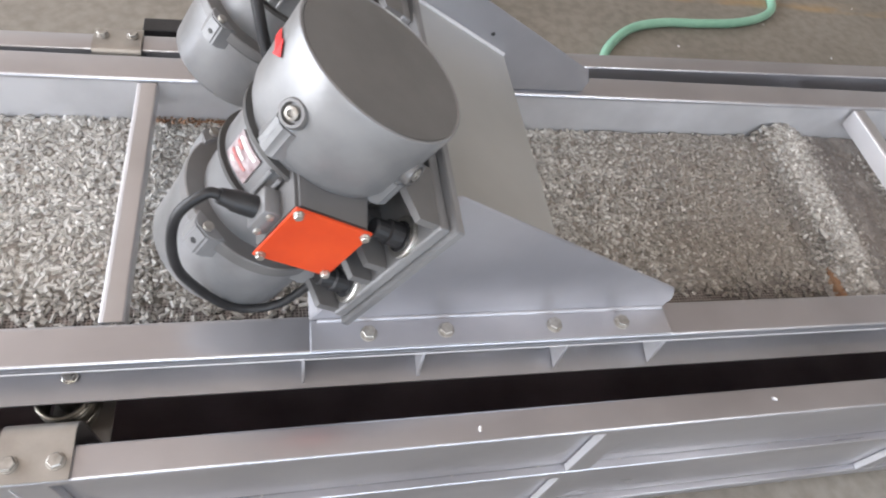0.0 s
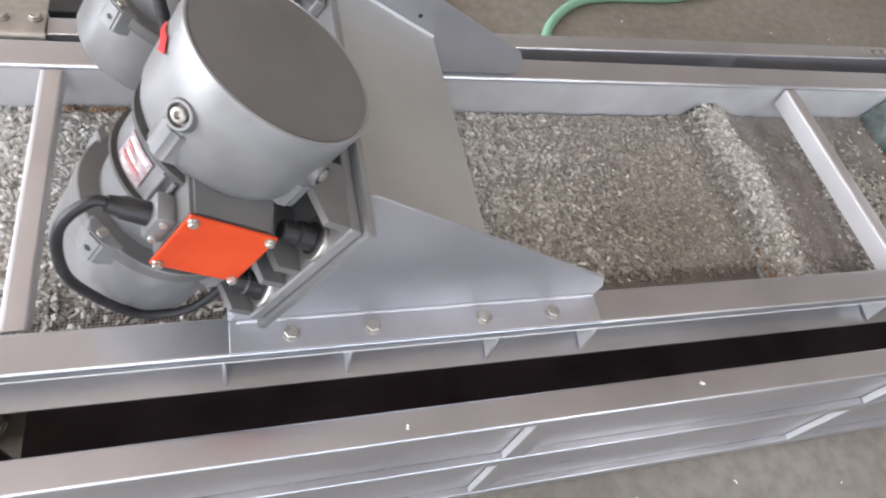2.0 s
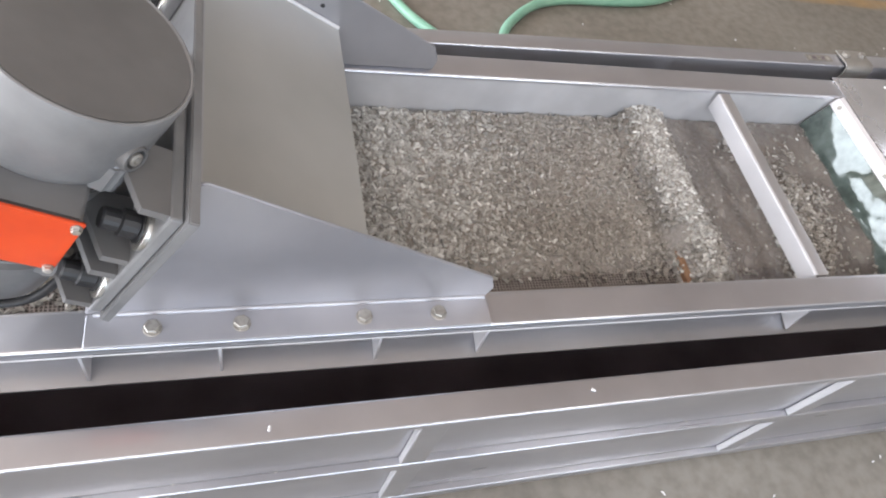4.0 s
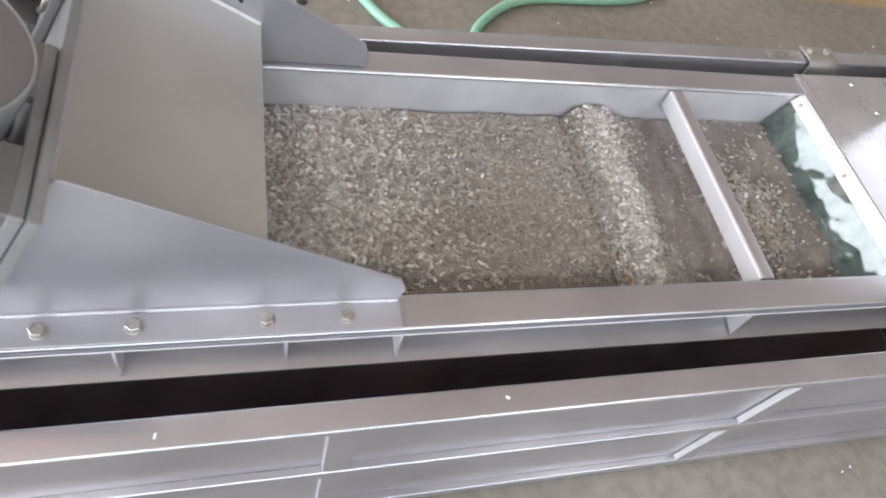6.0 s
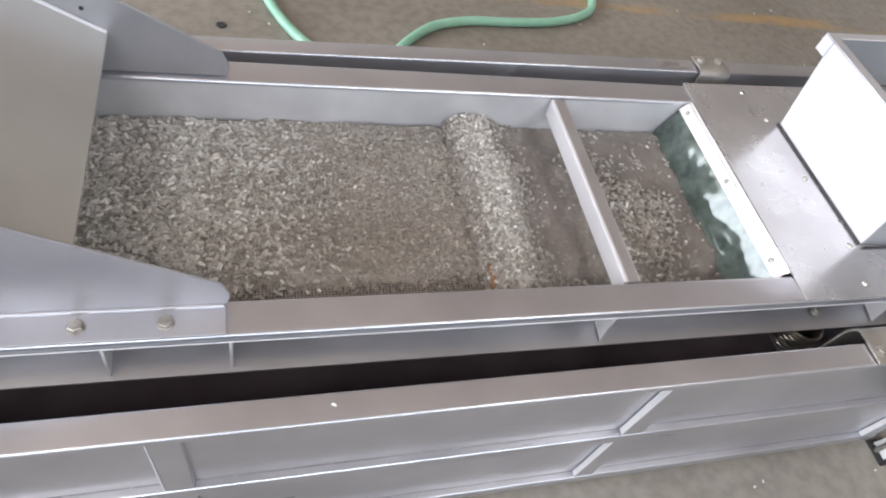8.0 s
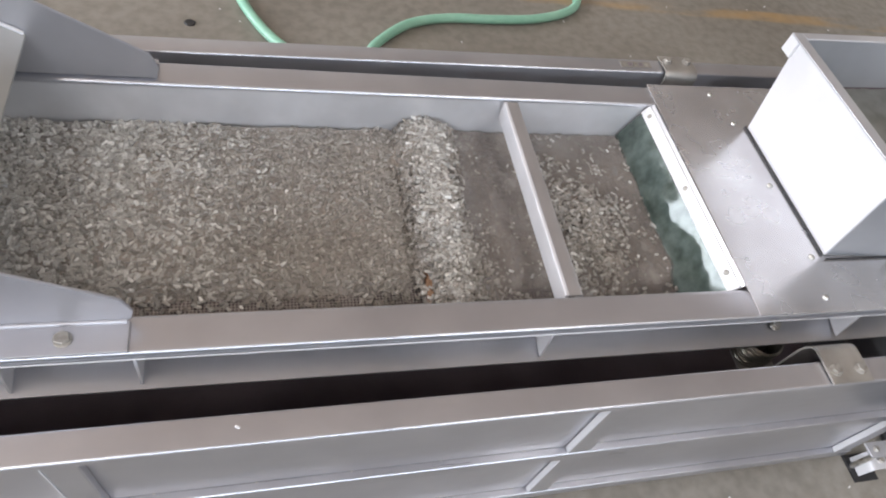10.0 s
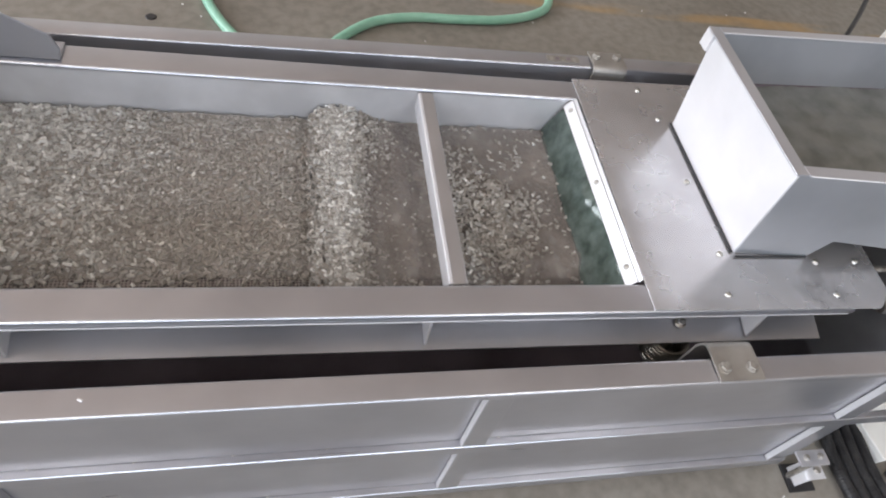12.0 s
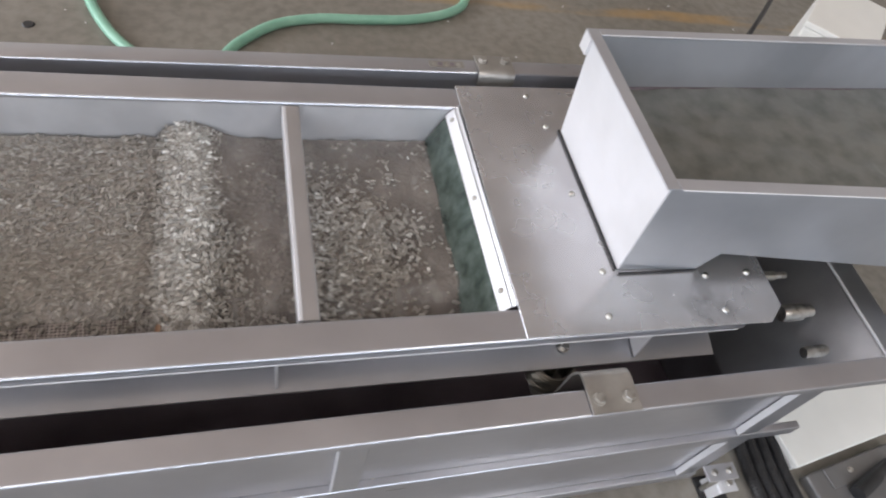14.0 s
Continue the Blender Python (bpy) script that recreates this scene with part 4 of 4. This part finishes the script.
def granule_mass():
    bm = bmesh.new()
    nx, ny = 240, 50
    rows = []
    for i in range(nx + 1):
        x = L0 + 0.01 + (0.318 - L0 - 0.01) * i / nx
        rows.append([bm.verts.new((x, 0.006 + (2 * MID - 0.012) * j / ny, bed_height(x, 0.006 + (2 * MID - 0.012) * j / ny) - mass_depth(x, 0.006 + (2 * MID - 0.012) * j / ny))) for j in range(ny + 1)])
    for a, b in zip(rows, rows[1:]):
        for j in range(ny):
            bm.faces.new((a[j], b[j], b[j + 1], a[j + 1]))
    tagged(part("granule_mass", bm, MASH, None, "", True), "wet grey-brown mass of plastic granules on the screen", "granules", kind="stuff")


granule_mass()

def lit_share(x):
    """Share of paler granules, painting the light on crest, boil and outlet side."""
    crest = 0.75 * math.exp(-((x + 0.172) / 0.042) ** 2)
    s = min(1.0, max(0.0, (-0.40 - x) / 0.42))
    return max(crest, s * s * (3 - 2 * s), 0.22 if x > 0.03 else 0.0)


RNG = np.random.default_rng(7)
PATCHES = []


def granule_patch(x0, x1, y0, y1, count):
    """Loose granules of one stretch of the deck, short bevelled rods, all in one mesh."""
    ring = 5
    verts, faces, slots = [], [], []
    cx, cy = (x0 + x1) / 2, (y0 + y1) / 2
    for k in range(count):
        x = RNG.normal(cx, (x1 - x0) * 0.34) if RNG.random() < 0.25 else RNG.uniform(x0, x1)
        y = RNG.uniform(y0, y1)
        x, y = min(max(x, L0 + 0.02), 0.312), min(max(y, 0.009), 2 * MID - 0.009)
        if x < -0.85 and y < 0.15 and RNG.random() < 0.95 * (0.15 - y) / 0.125 + 0.1:
            continue
        if x > 0.04:
            far_off = math.hypot((x - 0.085) / 0.9, (y - 0.205) / 1.25) + 0.07 * noise.noise((x * 16, y * 16, 4))
            if RNG.random() < min(0.95, 0.08 + max(0.0, far_off - 0.055) * 6.0):
                continue
        if -0.115 < x <= 0.04 and RNG.random() < min(0.84, 0.34 + (x + 0.115) * 7.0 - 1.1 * max(0.0, 0.26 - y) * (x + 0.115) * 9.0):
            continue
        if (-0.85 < x < -0.23 and y < 0.105 and RNG.random() < 0.35 + 14.0 * (0.105 - y)) or (abs(x + 0.236) < 0.012 and RNG.random() < 0.4):
            continue
        lit_part = lit_share(x)
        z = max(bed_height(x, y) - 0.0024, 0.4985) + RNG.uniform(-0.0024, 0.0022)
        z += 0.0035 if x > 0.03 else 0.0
        size = 1.0 + 0.22 * lit_part
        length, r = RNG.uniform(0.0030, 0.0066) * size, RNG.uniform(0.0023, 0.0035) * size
        slots += [1 if RNG.random() < lit_part else 0] * 7
        yaw, tip = RNG.uniform(0, 6.283), RNG.normal(0, 0.28)
        d = np.array((math.cos(yaw) * math.cos(tip), math.sin(yaw) * math.cos(tip), math.sin(tip)))
        u = np.array((-math.sin(yaw), math.cos(yaw), 0.0))
        w = np.cross(d, u)
        c = np.array((x - cx, y - cy, z))
        n = len(verts)
        for e in (-1, 1):
            for j in range(ring):
                a = 2 * math.pi * j / ring
                verts.append(c + d * length * e + r * (math.cos(a) * u + math.sin(a) * w))
        for j in range(ring):
            q = (j + 1) % ring
            faces.append((n + j, n + q, n + ring + q, n + ring + j))
        faces.append(tuple(n + j for j in range(ring))[::-1])
        faces.append(tuple(n + ring + j for j in range(ring)))
    me = bpy.data.meshes.new("granules")
    me.from_pydata([tuple(v) for v in verts], [], faces)
    me.materials.append(WET)
    me.materials.append(LIT_GRANULES)
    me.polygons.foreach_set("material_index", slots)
    ob = new("granules", me)
    ob.location = (cx, cy, 0)
    tagged(ob, "loose wet translucent grey plastic granules on the screen", "granules", "granules on the screen", "stuff")
    PATCHES.append((ob, cx, cy))


NX, NY = 16, 4
for i in range(NX):
    for j in range(NY):
        a, b = L0 + 0.02 + (0.312 - L0 - 0.02) * i / NX, L0 + 0.02 + (0.312 - L0 - 0.02) * (i + 1) / NX
        c, d = 0.009 + (2 * MID - 0.018) * j / NY, 0.009 + (2 * MID - 0.018) * (j + 1) / NY
        granule_patch(a - 0.012, b + 0.012, c - 0.004, d + 0.004, 560)
# more of them on the slopes of the ridge
for j in range(NY):
    c, d = 0.06 + (2 * MID - 0.069) * j / NY, 0.06 + (2 * MID - 0.069) * (j + 1) / NY
    granule_patch(-0.226, -0.118, c - 0.004, d + 0.004, 420)


def water():
    bm = bmesh.new()
    nx, ny = 110, 110
    rows = []
    for i in range(nx + 1):
        x = -0.140 + 0.452 * i / nx
        rows.append([])
        for j in range(ny + 1):
            y = 0.006 + (2 * MID - 0.012) * j / ny
            z = 0.5165 + 0.0045 * noise.noise((x * 24, y * 24, 3)) + 0.0030 * noise.noise((x * 65, y * 65, 5)) + 0.010 * math.exp(-((x - 0.13) / 0.09) ** 2 - ((y - 0.19) / 0.15) ** 2)
            z -= 0.015 * near_edge(y, 0.120, 0.04)
            z = max(z, bed_height(x, y) + 0.0022 * min(1.0, (x + 0.14) / 0.03)) if x < 0.05 else z
            rows[-1].append(bm.verts.new((x, y, z)))
    for a, b in zip(rows, rows[1:]):
        for j in range(ny):
            bm.faces.new((a[j], b[j], b[j + 1], a[j + 1]))
    ob = part("water_film", bm, WATER, None, "", True)
    ob.visible_shadow = False
    tagged(ob, "shallow turbid water streaming over the granules", "water", kind="stuff")


water()


def stray_granules():
    """Single granules spilled on the floor, the rim and the side beams."""
    verts, faces = [], []
    spots = [(RNG.uniform(-1.3, 1.0), RNG.uniform(-0.75, -0.24), 0.002) for _ in range(90)]
    spots += [(RNG.uniform(-1.6, 2.2), RNG.uniform(0.9, 2.2), 0.002) for _ in range(40)]
    spots += [(-0.545, -0.178, 0.605 + 0.017 * (-0.545 + 0.3) + 0.002), (-1.03, -0.185, 0.605 + 0.017 * (-1.03 + 0.3) + 0.002)]
    for x, y, z in spots:
        a = RNG.uniform(0, 6.283)
        d, u = Vector((math.cos(a), math.sin(a), 0)), Vector((-math.sin(a), math.cos(a), 0))
        n = len(verts)
        for e in (-0.0035, 0.0035):
            for j in range(6):
                q = math.pi * j / 3
                verts.append(Vector((x, y, z)) + d * e + 0.002 * (math.cos(q) * u + Vector((0, 0, math.sin(q)))))
        for j in range(6):
            faces.append((n + j, n + (j + 1) % 6, n + 6 + (j + 1) % 6, n + 6 + j))
        faces += [tuple(range(n + 5, n - 1, -1)), tuple(range(n + 6, n + 12))]
    me = bpy.data.meshes.new("stray_granules")
    me.from_pydata([tuple(v) for v in verts], [], faces)
    me.materials.append(WHITE)
    tagged(new("stray_granules", me), "single pale plastic granules spilled on the floor", "granules", kind="stuff")


stray_granules()


def residue(x0, x1, y, z, count, label):
    """A thin line of brown crumbs."""
    verts, faces = [], []
    for k in range(count):
        c = Vector((RNG.uniform(x0, x1), y + min(0.009, max(-0.012, RNG.normal(0, 0.005))), z + RNG.uniform(0, 0.004)))
        n, q = len(verts), RNG.uniform(0.0015, 0.0038)
        verts += [c + q * Vector(d) for d in ((1, 0, 0), (0, 1, 0), (-1, 0, 0), (0, -1, 0), (0, 0, 0.8))]
        faces += [(n, n + 1, n + 4), (n + 1, n + 2, n + 4), (n + 2, n + 3, n + 4), (n + 3, n, n + 4), (n + 3, n + 2, n + 1, n)]
    me = bpy.data.meshes.new("residue")
    me.from_pydata([tuple(v) for v in verts], [], faces)
    me.materials.append(RUSTY)
    tagged(new("brown_residue", me), label, "residue", kind="stuff")


residue(-1.535, -1.40, 2 * MID - 0.012, 0.517, 150, "rust-brown crumbs along the trough wall")


def motions():
    """The granules tremble on the shaking deck and creep towards the outlet and back."""
    r = random.Random(5)
    for ob, cx, cy in PATCHES:
        ph = [r.uniform(0, 6.283) for _ in range(4)]
        rows = []
        for k in range(141):
            t = 0.1 * k
            lively = 1.0 if cx < -0.1 else 1.5
            dx = 0.006 * math.sin(2.1 * t + ph[0]) + r.uniform(-0.0055, 0.0055) * lively
            dy = 0.003 * math.sin(1.7 * t + ph[1]) + r.uniform(-0.0045, 0.0045) * lively
            dz = r.uniform(-0.0006, 0.0016)
            rows.append((t, pose(cx + dx, cy + dy, dz, 0, 0, r.uniform(-2.0, 2.0))))
        walk(ob, rows)


motions()
